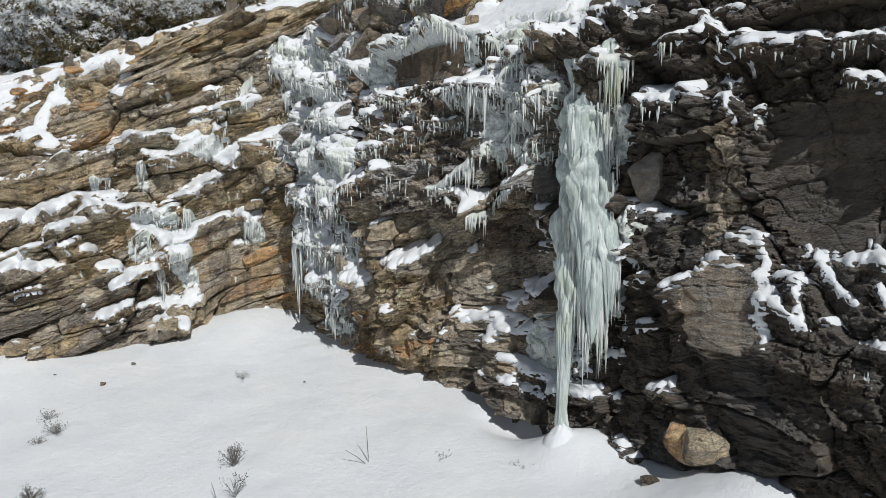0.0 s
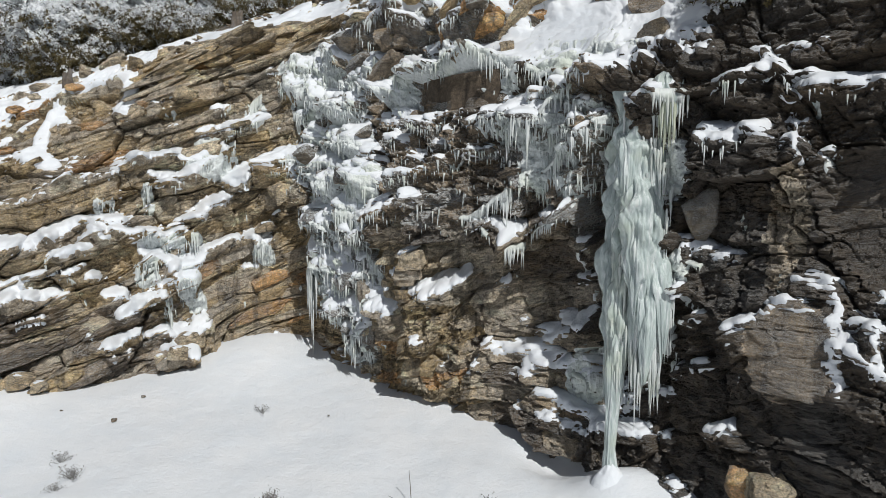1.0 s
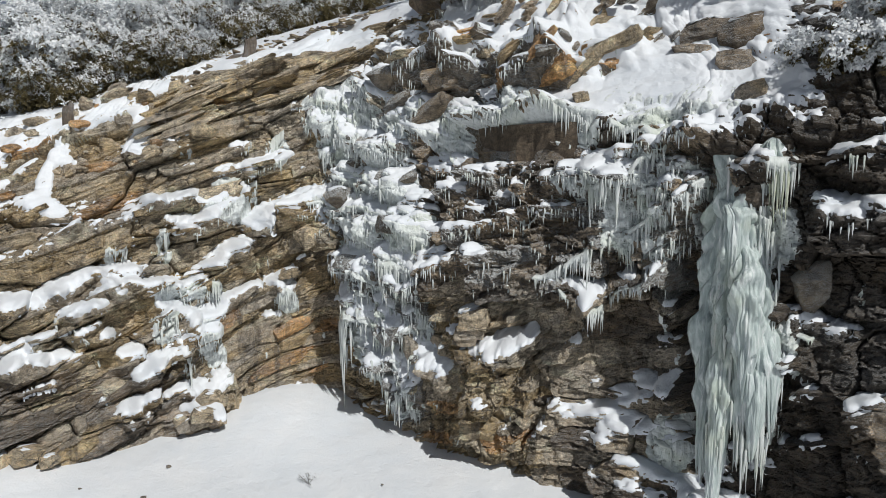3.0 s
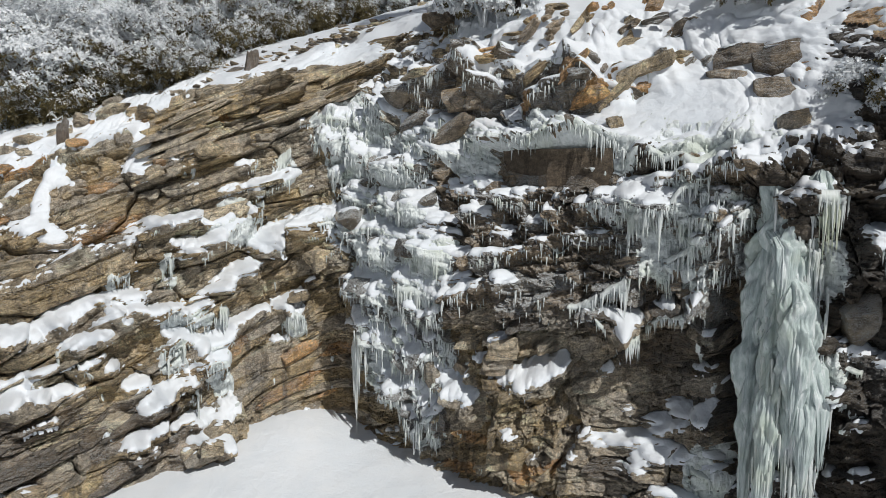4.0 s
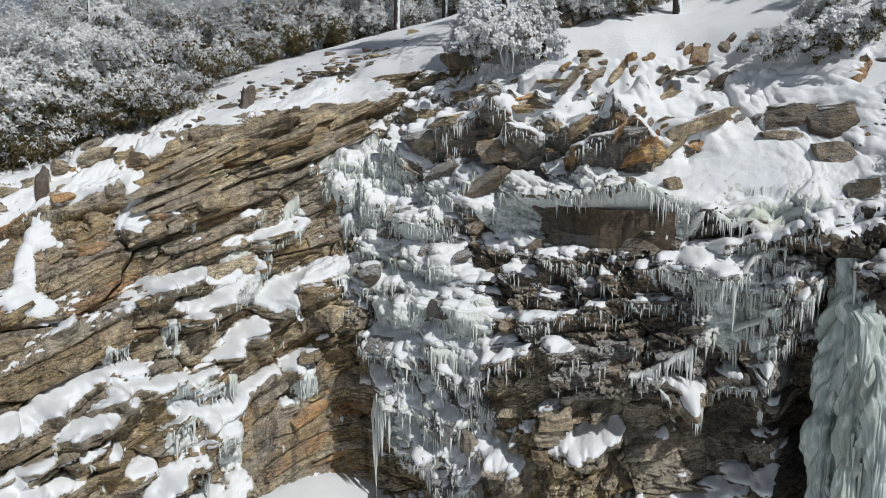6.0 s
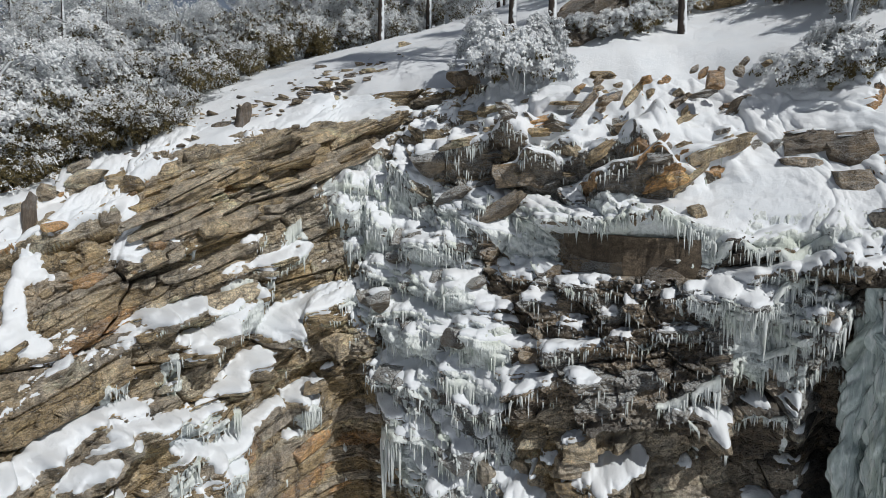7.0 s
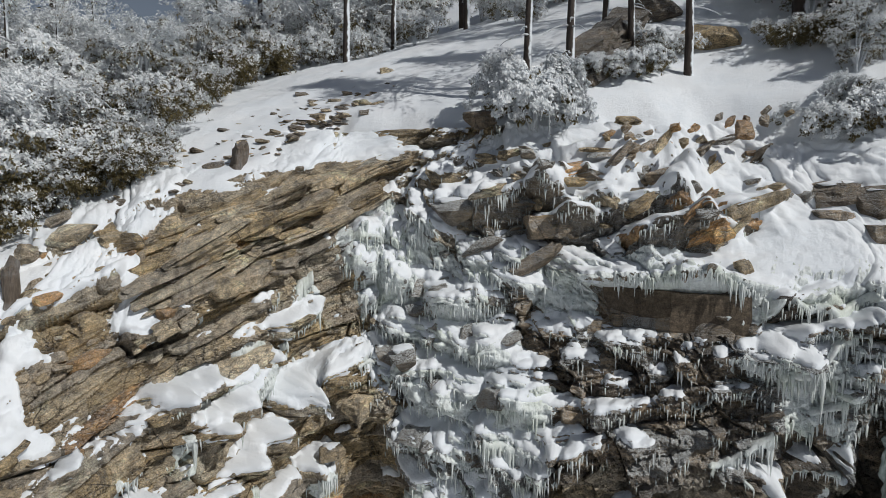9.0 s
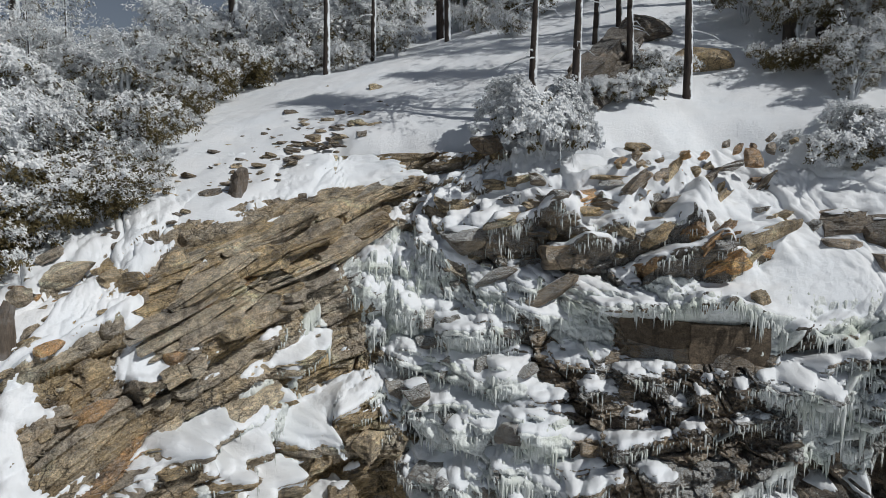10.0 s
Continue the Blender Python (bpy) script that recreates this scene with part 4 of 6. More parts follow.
FRINGES_RIGHT = [
    (26.55, 4.85, 27.2, 4.8, 0.02, 0.35),
    (26.2, 4.0, 26.9, 4.1, 0.02, 0.6),
    (26.2, 3.3, 26.75, 3.35, 0.02, 0.5),
    (24.1, 2.2, 24.8, 2.1, 0.02, 0.6),
    (22.35, 8.62, 23.2, 8.6, 0.013, 0.8),
    (26.3, 7.9, 27.0, 7.75, 0.02, 0.5),
    (23.04, 7.09, 23.55, 7.28, 0.016, 1.1),
    (23.55, 7.25, 24.03, 7.34, 0.016, 1.08),
    (23.36, 8.43, 25.18, 8.66, 0.016, 0.6),
    (23.68, 7.7, 24.64, 7.98, 0.02, 0.41),
    (19.71, 8.64, 22.6, 8.62, 0.018, 0.5),
    (22.27, 5.65, 22.98, 6.03, 0.022, 0.67),
    (22.91, 6.42, 24.16, 6.64, 0.018, 0.93),
    (22.21, 5.2, 22.59, 5.07, 0.025, 0.51),
    (22.82, 4.72, 23.26, 4.75, 0.02, 0.74),
    (23.23, 4.85, 24.06, 5.39, 0.018, 0.58),
    (21.02, 5.3, 21.31, 5.36, 0.02, 0.82),
    (23.97, 7.18, 24.58, 7.31, 0.025, 0.53),
    (21.09, 6.42, 22.78, 6.64, 0.03, 0.4),
    (21.63, 5.49, 22.4, 5.68, 0.03, 0.51),
]
for row in FRINGES_LEFT:
    fringe(*row, True, True)
for row in FRINGES_ICEFALL + FRINGES_RIGHT:
    fringe(*row, row[1] < 8.6)
for row in LEDGES_ICEFALL_TOP + LEDGES_ICEFALL:
    fringe(*row[:4], 0.05, 0.30, False)
for row in LEDGES_RIGHT + LEDGES_BROW[:5] + LEDGES_TALUS[2:] + LEDGES_TOP[:8]:
    fringe(*row[:4], 0.04, 0.26, False)
for row in LEDGES_DARK[:6]:
    fringe(*row[:4], 0.05, 0.35, False)
for row in LEDGES_MID_LEFT[3:9] + LEDGES_UPPER_LEFT[:4] + LEDGES_SEEP[2:7]:
    fringe(*row[:4], 0.06, 0.22, False)
# lips anywhere in the icy parts and along the shaded top
drop = np.zeros(S.shape)
drop[:, 6:] = D[:, 6:] - D[:, :-6]
wet = np.clip(np.maximum.reduce([0.9 * ICEFALL, CURTAIN, 0.3 * TOPS, 0.5 * SEEP, 0.25 * smooth(18, 19, S) * smooth(25.5, 24.5, S) * smooth(4.5, 6, Z)]), 0, 1)
lips = np.argwhere((drop > 0.09) & (rng.rand(*S.shape) < 0.20 * wet))
for i, j in lips[rng.permutation(len(lips))[:8000]]:
    ln = 0.06 + 0.3 * rng.rand() ** 2.5
    roots.append((*(ROCK[i, j] - NRM[i, j] * 0.01), ln, 0.026 + 0.09 * ln))
# icicles frozen onto the faces themselves
faces = np.argwhere(rng.rand(*S.shape) < 0.022 * np.clip(np.maximum.reduce([ICEFALL, 1.3 * CURTAIN, 0.8 * BROW, 0.3 * SEEP]) - 0.25, 0, 1))
for i, j in faces[rng.permutation(len(faces))[:3600]]:
    ln = 0.12 + 0.45 * rng.rand() ** 2
    roots.append((*(ROCK[i, j] + NRM[i, j] * 0.04), ln, 0.035 + 0.10 * ln))
roots.sort(key=lambda r: -r[3])
big, small = roots[:220], roots[220:]


def joined(name, kinds, rows, material, rng):
    """Many copies of a few shapes as one mesh."""
    V, F, n = [], [], 0
    for x, y, z, ln, wd in rows:
        v, f = kinds[rng.randint(len(kinds))]
        a = rng.uniform(0, 6.28)
        c, s_ = math.cos(a) * wd, math.sin(a) * wd
        w = np.c_[x + c * v[:, 0] - s_ * v[:, 1], y + s_ * v[:, 0] + c * v[:, 1], z + ln * v[:, 2]]
        V.append(w)
        F += [tuple(n + k for k in q) for q in f]
        n += len(v)
    return mesh_object(name, np.concatenate(V), F, material)


small_icicles = joined("small_icicles", ICICLES_SMALL, small, ICE, rng)
tagged(small_icicles, "fringes of small clear icicles under the ledges", "icicles", kind="stuff")
shared = [mesh_object("icicle_shape", v, f, ICE) for v, f in ICICLES]
for ob in shared:
    bpy.data.objects.remove(ob)
shared = [m for m in bpy.data.meshes if m.name.startswith("icicle_shape")]

def hang(name, rows, shapes, parent=None):
    """Icicles as objects of their own."""
    obs = []
    for x, y, z, ln, wd in rows:
        ob = new(name, shapes[rng.randint(len(shapes))])
        ob.matrix_basis = Matrix.LocRotScale((x, y, z + 0.02), Euler((0, 0, rng.uniform(0, 6.28))), (wd, wd, ln))
        ob.parent = parent
        obs.append(ob)
    return obs


for ob in hang("icicle", big, shared):
    tagged(ob, "long pale blue icicle hanging from a ledge", "icicle", "hanging icicles")

# ---- frozen waterfall ----
def ice_tube(name, zs, xs, ys, ws, seed, parent):
    """A column of ice: lumps one over the other, streaked down their length, ragged where it ends in the air."""
    th = np.linspace(0, 2 * math.pi, 110, endpoint=False)
    zz = np.arange(zs[0], zs[-1], 0.03)
    TH, ZZ = np.meshgrid(th, zz, indexing="ij")
    c, n = np.cos(TH), np.sin(TH)
    W = np.interp(ZZ, zs, ws)
    share = np.minimum(1, W / 0.3)
    flute = 0.06 * fractal(c * 4 + 9, n * 4 + 0.25 * ZZ, seed, 3) + 0.04 * fractal(c * 11 + 9, n * 11 + 0.9 * ZZ, seed + 3, 3) + 0.03 * fractal(c * 6 + 4, n * 6 + 5 * ZZ, seed + 5, 2)
    ball = (0.42 * np.abs(fractal(c * 1.1 + ZZ * 0.9, n * 1.1 + 20 + ZZ * 2.1, seed + 6, 2)) + 0.10 * fractal(c * 0.8, n * 0.8 + 0.8 * ZZ, seed + 7, 1) - 0.07) * smooth(0.08, 0.3, W)
    R = np.maximum(0.015, W + (flute + ball) * share)
    drop = 0.45 * fractal(c * 3 + 3, n * 3 + 3, seed + 12, 3) * smooth(zs[0] + 0.9, zs[0], ZZ) * (zs[0] > 1.0)
    P = np.dstack([np.interp(ZZ, zs, xs) + R * c, np.interp(ZZ, zs, ys) + 0.8 * R * n, ZZ + drop])
    return grid_object(name, np.concatenate([P, P[:1]], 0)[::-1], ICE_BLUE, parent=parent)


pillar = new("frozen_waterfall")
tagged(pillar, "tall pale blue-green frozen waterfall column reaching the snow", "frozen waterfall")
ice_tube("back_sheet", [1.7, 2.6, 3.6, 4.6, 5.6, 6.6, 7.5, 8.1, 8.5], [2.55, 2.62, 2.7, 2.76, 2.84, 2.95, 3.05, 3.12, 3.15], [13.7, 13.7, 13.7, 13.7, 13.65, 13.65, 13.75, 14.0, 14.3], [0.08, 0.18, 0.25, 0.26, 0.28, 0.32, 0.40, 0.40, 0.2], 96, pillar)
column = ice_tube("column", [0.35, 0.9, 1.6, 2.4, 3.2, 4.2, 5.2, 6.2, 7.2, 7.9, 8.3], [2.46, 2.45, 2.47, 2.51, 2.56, 2.63, 2.72, 2.82, 2.90, 3.02, 3.1], [13.1, 13.1, 13.08, 13.06, 13.05, 13.1, 13.15, 13.2, 13.3, 13.6, 13.9], [0.16, 0.10, 0.12, 0.16, 0.20, 0.25, 0.29, 0.29, 0.30, 0.32, 0.15], 100, pillar)
ice_root = ice_tube("ice_root", [7.3, 7.5, 7.75, 7.95, 8.1], [3.2, 3.2, 3.22, 3.26, 3.3], [12.66, 12.68, 12.74, 12.85, 12.95], [0.08, 0.17, 0.21, 0.2, 0.08], 93, pillar)
for k, (zs, xs, ys, ws) in enumerate((
        ([2.3, 3.3, 4.6, 6.0, 7.3, 7.9], [2.76, 2.8, 2.85, 2.92, 3.05, 3.1], [12.85, 12.82, 12.8, 12.95, 13.2, 13.6], [0.03, 0.15, 0.22, 0.24, 0.26, 0.1]),
        ([2.6, 3.2, 4.2, 5.4, 6.6], [2.95, 2.95, 3.0, 3.0, 3.05], [12.7, 12.68, 12.66, 12.8, 13.25], [0.03, 0.15, 0.23, 0.24, 0.20]),
        ([3.0, 3.5, 4.1, 4.6, 4.9], [3.22, 3.2, 3.18, 3.16, 3.14], [12.55, 12.55, 12.6, 12.72, 13.05], [0.03, 0.12, 0.19, 0.18, 0.15]),
        ([3.6, 4.3, 5.3, 6.0, 6.5], [2.72, 2.75, 2.78, 2.82, 2.85], [12.68, 12.64, 12.66, 12.85, 13.25], [0.05, 0.22, 0.26, 0.24, 0.18]),
        ([5.6, 6.2, 6.7, 7.0], [2.58, 2.6, 2.62, 2.64], [12.92, 12.9, 12.95, 13.3], [0.06, 0.17, 0.20, 0.15]),
        ([2.5, 3.1, 3.9, 4.6], [2.9, 2.92, 2.95, 3.0], [12.58, 12.58, 12.62, 12.95], [0.03, 0.16, 0.2, 0.15]))):
    ice_tube("strand", zs, xs, ys, ws, 120 + 17 * k, pillar)
rows = []
for k in range(64):
    t = rng.rand()
    z = 3.35 + 0.75 * t + rng.uniform(-0.7, 0.5)
    rows.append((2.75 + 0.68 * t, 12.72 - 0.06 * t + rng.uniform(-0.14, 0.1), z, 0.3 + 1.3 * rng.rand() ** 1.4, rng.uniform(0.06, 0.14)))
for k in range(190):
    z = rng.uniform(2.4, 7.7)
    t = rng.uniform(-1, 1)
    x = 2.84 + 0.05 * (z - 4) + 0.46 * t
    rows.append((x, 12.72 + 0.42 * max(0.0, -t) + 0.10 * max(0.0, z - 5.5) + rng.uniform(-0.14, 0.06), z, rng.uniform(0.2, 0.9), rng.uniform(0.035, 0.10)))
hang("curtain_icicle", rows, shared, column)
rows = [(3.22 + rng.uniform(-0.16, 0.16), 12.62 + rng.uniform(-0.12, 0.1), 7.62 + rng.uniform(-0.3, 0.1), rng.uniform(0.35, 1.05), rng.uniform(0.05, 0.09)) for k in range(22)]
yellow = [m.copy() for m in shared]
for m in yellow:
    m.materials[0] = ICE_YELLOW
hang("yellow_icicle", rows, yellow, ice_root)
zz, rr = np.meshgrid(np.linspace(0, 2 * math.pi, 48), np.linspace(0, 1, 14), indexing="ij")
P = np.dstack([2.46 + 0.42 * rr * np.cos(zz), 13.05 + 0.36 * rr * np.sin(zz), 0.15 + 0.5 * (1 - rr ** 1.4) + 0.05 * fractal(zz * 2, rr * 4, 61, 2)])
grid_object("ice_mound", P, SNOW, parent=pillar)

# ---- hillside and field ----
gx, gy = np.meshgrid(np.r_[np.linspace(-70, -19, 60), np.arange(-18.8, 16, 0.11), np.linspace(16.4, 60, 50)], np.r_[np.arange(8, 40, 0.11), np.linspace(41, 140, 60)], indexing="ij")
gz = hill(gx, gy) + 0.16 * fractal(gx / 2.5, gy / 2.5, 5, 4) + 0.05 * fractal(gx / 0.6, gy / 0.45, 6, 4, 0.6)
tops = [spline(np.array(PLAN[k], float), np.linspace(0, 13, 300)) for k in (-2, -1)]
low = np.interp(gx, tops[0][:, 0], tops[0][:, 1])
high = np.interp(gx, tops[1][:, 0], tops[1][:, 1], right=6)
edge = low + (high - low) * smooth(-6.5, -4.5, gx) - 0.9 * smooth(-6, -8, gx) + 0.7 * smooth(-7.0, -5.5, gx) * smooth(-1.5, -3.0, gx)
gz -= 1.0 * smooth(1.1, -1.1, gy - edge + 0.5 * fractal(gx / 1.2, gy / 1.2, 15, 3))
hill_ob = grid_object("hillside", np.dstack([gx, gy, gz]), SNOW, keep=gy > edge - np.where(gx < -5, 0.35, 1.0))
tagged(hill_ob, "snow-covered hillside above the cliff", "ground", kind="structure")

gx, gy = np.meshgrid(np.r_[np.linspace(-900, -32, 60), np.linspace(-30, 22, 420), np.linspace(24, 900, 60)], np.r_[np.linspace(-900, -22, 60), np.linspace(-20, 26, 380)], indexing="ij")
gz = field(gx, np.maximum(gy, -25)) + 0.07 * fractal(gx / 2, gy / 2, 8, 4) + 0.012 * fractal(gx / 0.3, gy / 0.3, 9, 3)
ground = grid_object("ground", np.dstack([gx, gy, gz]), SNOW)
tagged(ground, "smooth sunlit snow field below the cliff", "ground", kind="structure")

# ---- rock pieces ----
def part(name, verts, faces, material, parent, label="", smooth=True):
    ob = mesh_object(name, verts, faces, material, parent, smooth)
    return tagged(ob, label)


def block_mesh(name, rng, layered, material):
    """A broken stone in a box one metre each way: corners knocked off, faces rough, its beds stepping in and out."""
    bm = bmesh.new()
    bmesh.ops.create_cube(bm, size=1.0)
    bmesh.ops.subdivide_edges(bm, edges=bm.edges[:], cuts=4, use_grid_fill=True)
    cuts = []
    for _ in range(9):
        n = Vector(rng.choice([-1, 1], 3) * rng.uniform(0.25, 1.0, 3)).normalized()
        cuts.append((n, rng.uniform(0.47, 0.66)))
    skew = rng.uniform(-0.15, 0.15, 2)
    taper = rng.uniform(-0.25, 0.25, 2)
    steps = rng.uniform(-0.07, 0.07, (6, 2)) * (1.0 if layered else 0.25)
    seed = Vector(rng.uniform(0, 50, 3))
    for v in bm.verts:
        p = v.co.copy()
        for n, d in cuts:
            over = p.dot(n) - d
            if over > 0:
                p -= n * over
        bed = min(5, int((p.z + 0.5) * 5.99))
        p.x = p.x * (1 + taper[0] * p.z) + skew[0] * p.z + steps[bed][0]
        p.y = p.y * (1 + taper[1] * p.z) + skew[1] * p.z + steps[bed][1]
        v.co = p + Vector([noise.noise(p * 2.6 + seed + Vector((9 * k, 0, 0))) for k in range(3)]) * 0.08
    me = bpy.data.meshes.new(name)
    bm.to_mesh(me)
    bm.free()
    me.materials.append(material)
    return me


def slab_mesh(name, rng, material):
    """A squared slab with nearly flat faces."""
    bm = bmesh.new()
    bmesh.ops.create_cube(bm, size=1.0)
    bmesh.ops.subdivide_edges(bm, edges=bm.edges[:], cuts=5, use_grid_fill=True)
    seed = Vector(rng.uniform(0, 50, 3))
    for v in bm.verts:
        p = v.co.copy()
        edge_ = sum(abs(c) > 0.49 for c in p)
        v.co = p * (1 - 0.02 * (edge_ > 1)) + Vector([noise.noise(p * 2.2 + seed + Vector((9 * k, 0, 0))) for k in range(3)]) * 0.035
    me = bpy.data.meshes.new(name)
    bm.to_mesh(me)
    bm.free()
    me.materials.append(material)
    return me


def cap_mesh(name, rng):
    """A cushion of snow one metre across."""
    v, f = [(0, 0, 0.5)], []
    n = 14
    for k, (r, h) in enumerate(((0.55, 0.36), (0.88, 0.16), (1.0, -0.05), (0.97, -0.25))):
        for i in range(n):
            a = 2 * math.pi * i / n
            c, s_ = math.cos(a), math.sin(a)
            q = 0.5 * r * (abs(c) ** 4 + abs(s_) ** 4) ** -0.25 * rng.uniform(0.66, 1.06)
            v.append((q * c, q * s_, h + rng.uniform(-0.06, 0.06)))
        if k == 0:
            f += [(0, 1 + i, 1 + (i + 1) % n) for i in range(n)]
        else:
            a0 = 1 + (k - 1) * n
            f += [(a0 + i, a0 + n + i, a0 + n + (i + 1) % n, a0 + (i + 1) % n) for i in range(n)]
    me = bpy.data.meshes.new(name)
    me.from_pydata(v, [], f)
    me.polygons.foreach_set("use_smooth", [True] * len(me.polygons))
    me.materials.append(SNOW)
    return me


def boulder_mesh(name, rng, material):
    """A weathered boulder: a ball cut by flat breaks and roughened."""
    bm = bmesh.new()
    bmesh.ops.create_icosphere(bm, subdivisions=4, radius=0.5)
    cuts = [(Vector(rng.normal(0, 1, 3)).normalized(), rng.uniform(0.24, 0.42)) for _ in range(11)]
    seed = Vector(rng.uniform(0, 50, 3))
    for v in bm.verts:
        p = v.co.copy()
        p.x, p.y = p.x * 1.15, p.y * 1.15
        for n, d in cuts:
            over = p.dot(n) - d
            if over > 0:
                p -= n * over * 0.92
        q = p.normalized()
        v.co = p + q * (0.035 * noise.fractal(p * 5 + seed, 1.0, 2.0, 4) - 0.03 * max(0.0, noise.noise(p * 3.5 + seed)))
    me = bpy.data.meshes.new(name)
    bm.to_mesh(me)
    bm.free()
    me.materials.append(material)
    return me


rng = np.random.RandomState(11)
ROUND = {m.name: [boulder_mesh("boulder", rng, m) for k in range(3)] for m in (ROCK_TAN, ROCK_OLIVE, ROCK_PALE, ROCK_RUST, ROCK_GREY, ROCK_DARK, ROCK_ICED)}
BLOCKS = {m.name: [block_mesh("block", rng, k % 2 == 0, m) for k in range(9)] for m in (ROCK_TAN, ROCK_OLIVE, ROCK_PALE, ROCK_DARK, ROCK_RUST, ROCK_MID, ROCK_ICED, ROCK_SHADED, ROCK_GREY)}
SLABS = [slab_mesh("slab", rng, ROCK_BROWN) for _ in range(2)]
CAPS = [cap_mesh("cap", rng) for _ in range(5)]


def stone(name, place, turn, size, material, parent=None, cap=0.0, form="any"):
    """A stone of that size at a place; cap: how thick snow lies on it."""
    pick = {"any": rng.randint(9), "whole": 1 + 2 * rng.randint(4)}
    ob = new(name, SLABS[rng.randint(2)] if form == "slab" else ROUND[material.name][rng.randint(3)] if form == "round" else BLOCKS[material.name][pick[form]])
    ob.matrix_basis = Matrix.LocRotScale(place, turn, size)
    ob.parent = parent
    if cap:
        c = new("snow_cap", CAPS[rng.randint(5)])
        c.parent = ob
        low_ = form == "round"
        c.matrix_basis = Matrix.LocRotScale((0, 0, 0.34 if low_ else 0.42), None, (0.66 if low_ else 0.84, 0.66 if low_ else 0.84, 1.0 * cap / size[2]))
    return ob


def on_face(s, z, size, material, out=0.25, tilt=0.0, lean=0.0, swing=0.0, cap=0.0, form="any"):
    """A block set into the rock face; out: the share of its depth that stands proud."""
    i, j = at(s, z)
    n = NRM[i, j]
    yaw = math.atan2(n[1], n[0]) + math.pi / 2
    turn = Euler((0, 0, yaw + swing)).to_matrix() @ Euler((lean, -tilt, 0)).to_matrix()
    place = Vector(ROCK[i, j]) + Vector((n[0], n[1], max(0.0, n[2]) * 0.6)) * size[1] * (out - 0.5)
    return stone("rock_block", place, turn.to_euler(), size, material, cliff, cap, form)


def up_there(x, y, sink=0.0):
    return Vector((x, y, float(hill(np.array(x), np.array(y))) - sink))


# bedded slabs of the left wall
for k in range(26):
    s, z = rng.uniform(5.5, 14.0), rng.uniform(0.8, 9.6)
    w = rng.uniform(0.4, 1.7)
    on_face(s, z, (w, rng.uniform(0.3, 0.7), w * rng.uniform(0.18, 0.42)), (ROCK_TAN, ROCK_OLIVE, ROCK_OLIVE, ROCK_PALE, ROCK_GREY, ROCK_RUST)[k % 6], rng.uniform(0.08, 0.24), 0.34 + rng.uniform(-0.12, 0.12), rng.uniform(-0.15, 0.15), rng.uniform(-0.25, 0.25), 0.07 if rng.rand() < 0.16 else 0)
# long bare slabs under the left rim
for k in range(48):
    t = rng.rand()
    s, z = 9.9 + 5.2 * t, 9.1 + 1.7 * t + rng.uniform(-0.7, 0.6)
    w = rng.uniform(0.7, 2.2)
    on_face(s, z, (w, rng.uniform(0.5, 0.9), rng.uniform(0.12, 0.3)), (ROCK_TAN, ROCK_OLIVE, ROCK_PALE, ROCK_OLIVE, ROCK_GREY)[k % 5], rng.uniform(0.25, 0.5), 0.38 + rng.uniform(-0.1, 0.1), rng.uniform(-0.1, 0.35), rng.uniform(-0.2, 0.2))
# rubble on the left shoulder
for k in range(135):
    s, z = rng.uniform(5.6, 10.6), rng.uniform(7.3, 9.9)
    if GULLY[at(s, z)] > 0.15:
        continue
    w = 0.10 + 0.42 * rng.rand() ** 2.2
    on_face(s, z, (w, w * rng.uniform(0.6, 1.0), w * rng.uniform(0.35, 0.8)), (ROCK_TAN, ROCK_RUST, ROCK_OLIVE, ROCK_PALE, ROCK_GREY)[k % 5], rng.uniform(0.4, 0.85), rng.uniform(0.0, 0.6), rng.uniform(-0.3, 0.3), rng.uniform(-0.8, 0.8), 0.0, "round" if k % 5 == 1 else "any")
# boulders of the icefall
for k in range(30):
    t = rng.rand()
    s, z = 15.2 + 2.6 * rng.rand(), 2.0 + 7.2 * t
    w = rng.uniform(0.3, 0.75)
    on_face(s, z, (w, w * 0.9, w * rng.uniform(0.6, 0.95)), ROCK_ICED, rng.uniform(0.08, 0.3), rng.uniform(-0.3, 0.3), rng.uniform(-0.2, 0.3), rng.uniform(-0.8, 0.8), 0, "round" if k % 2 else "whole")
# broken blocks of the right wall
for k in range(60):
    s, z = rng.uniform(18.2, 31.0), rng.uniform(0.6, 8.0)
    if 24.6 < s < 25.8 or s > 26.5 or (19.6 < s < 23.2 and 7.3 < z):
        continue
    w = 0.2 + 0.45 * rng.rand() ** 1.6
    m = (ROCK_TAN, ROCK_OLIVE, ROCK_GREY)[k % 3] if s < 21.8 and z < 4.6 else ROCK_MID if s < 25 and z > 5.0 else ROCK_GREY if s < 23.5 else (ROCK_DARK, ROCK_SHADED, ROCK_SHADED)[k % 3]
    on_face(s, z, (w, rng.uniform(0.25, 0.6), w * rng.uniform(0.3, 0.9)), m, rng.uniform(0.1, 0.35), rng.uniform(-0.15, 0.25), rng.uniform(-0.25, 0.15), rng.uniform(-0.5, 0.5), 0.05 if z > 4.8 and s < 25 and rng.rand() < 0.12 else 0, "round" if s > 24.8 and m is ROCK_DARK else "any")
for s, z, w in ((5.6, 0.75, 0.5), (6.1, 0.8, 0.6), (6.5, 0.65, 0.4), (10.0, 1.25, 0.5), (10.4, 1.5, 0.6), (10.7, 1.35, 0.4), (9.6, 1.0, 0.35)):
    on_face(s, z, (w, w * 0.9, w * 0.7), ROCK_TAN, 0.75, rng.uniform(-0.2, 0.2), 0, rng.uniform(-0.6, 0.6), 0.10, "whole")
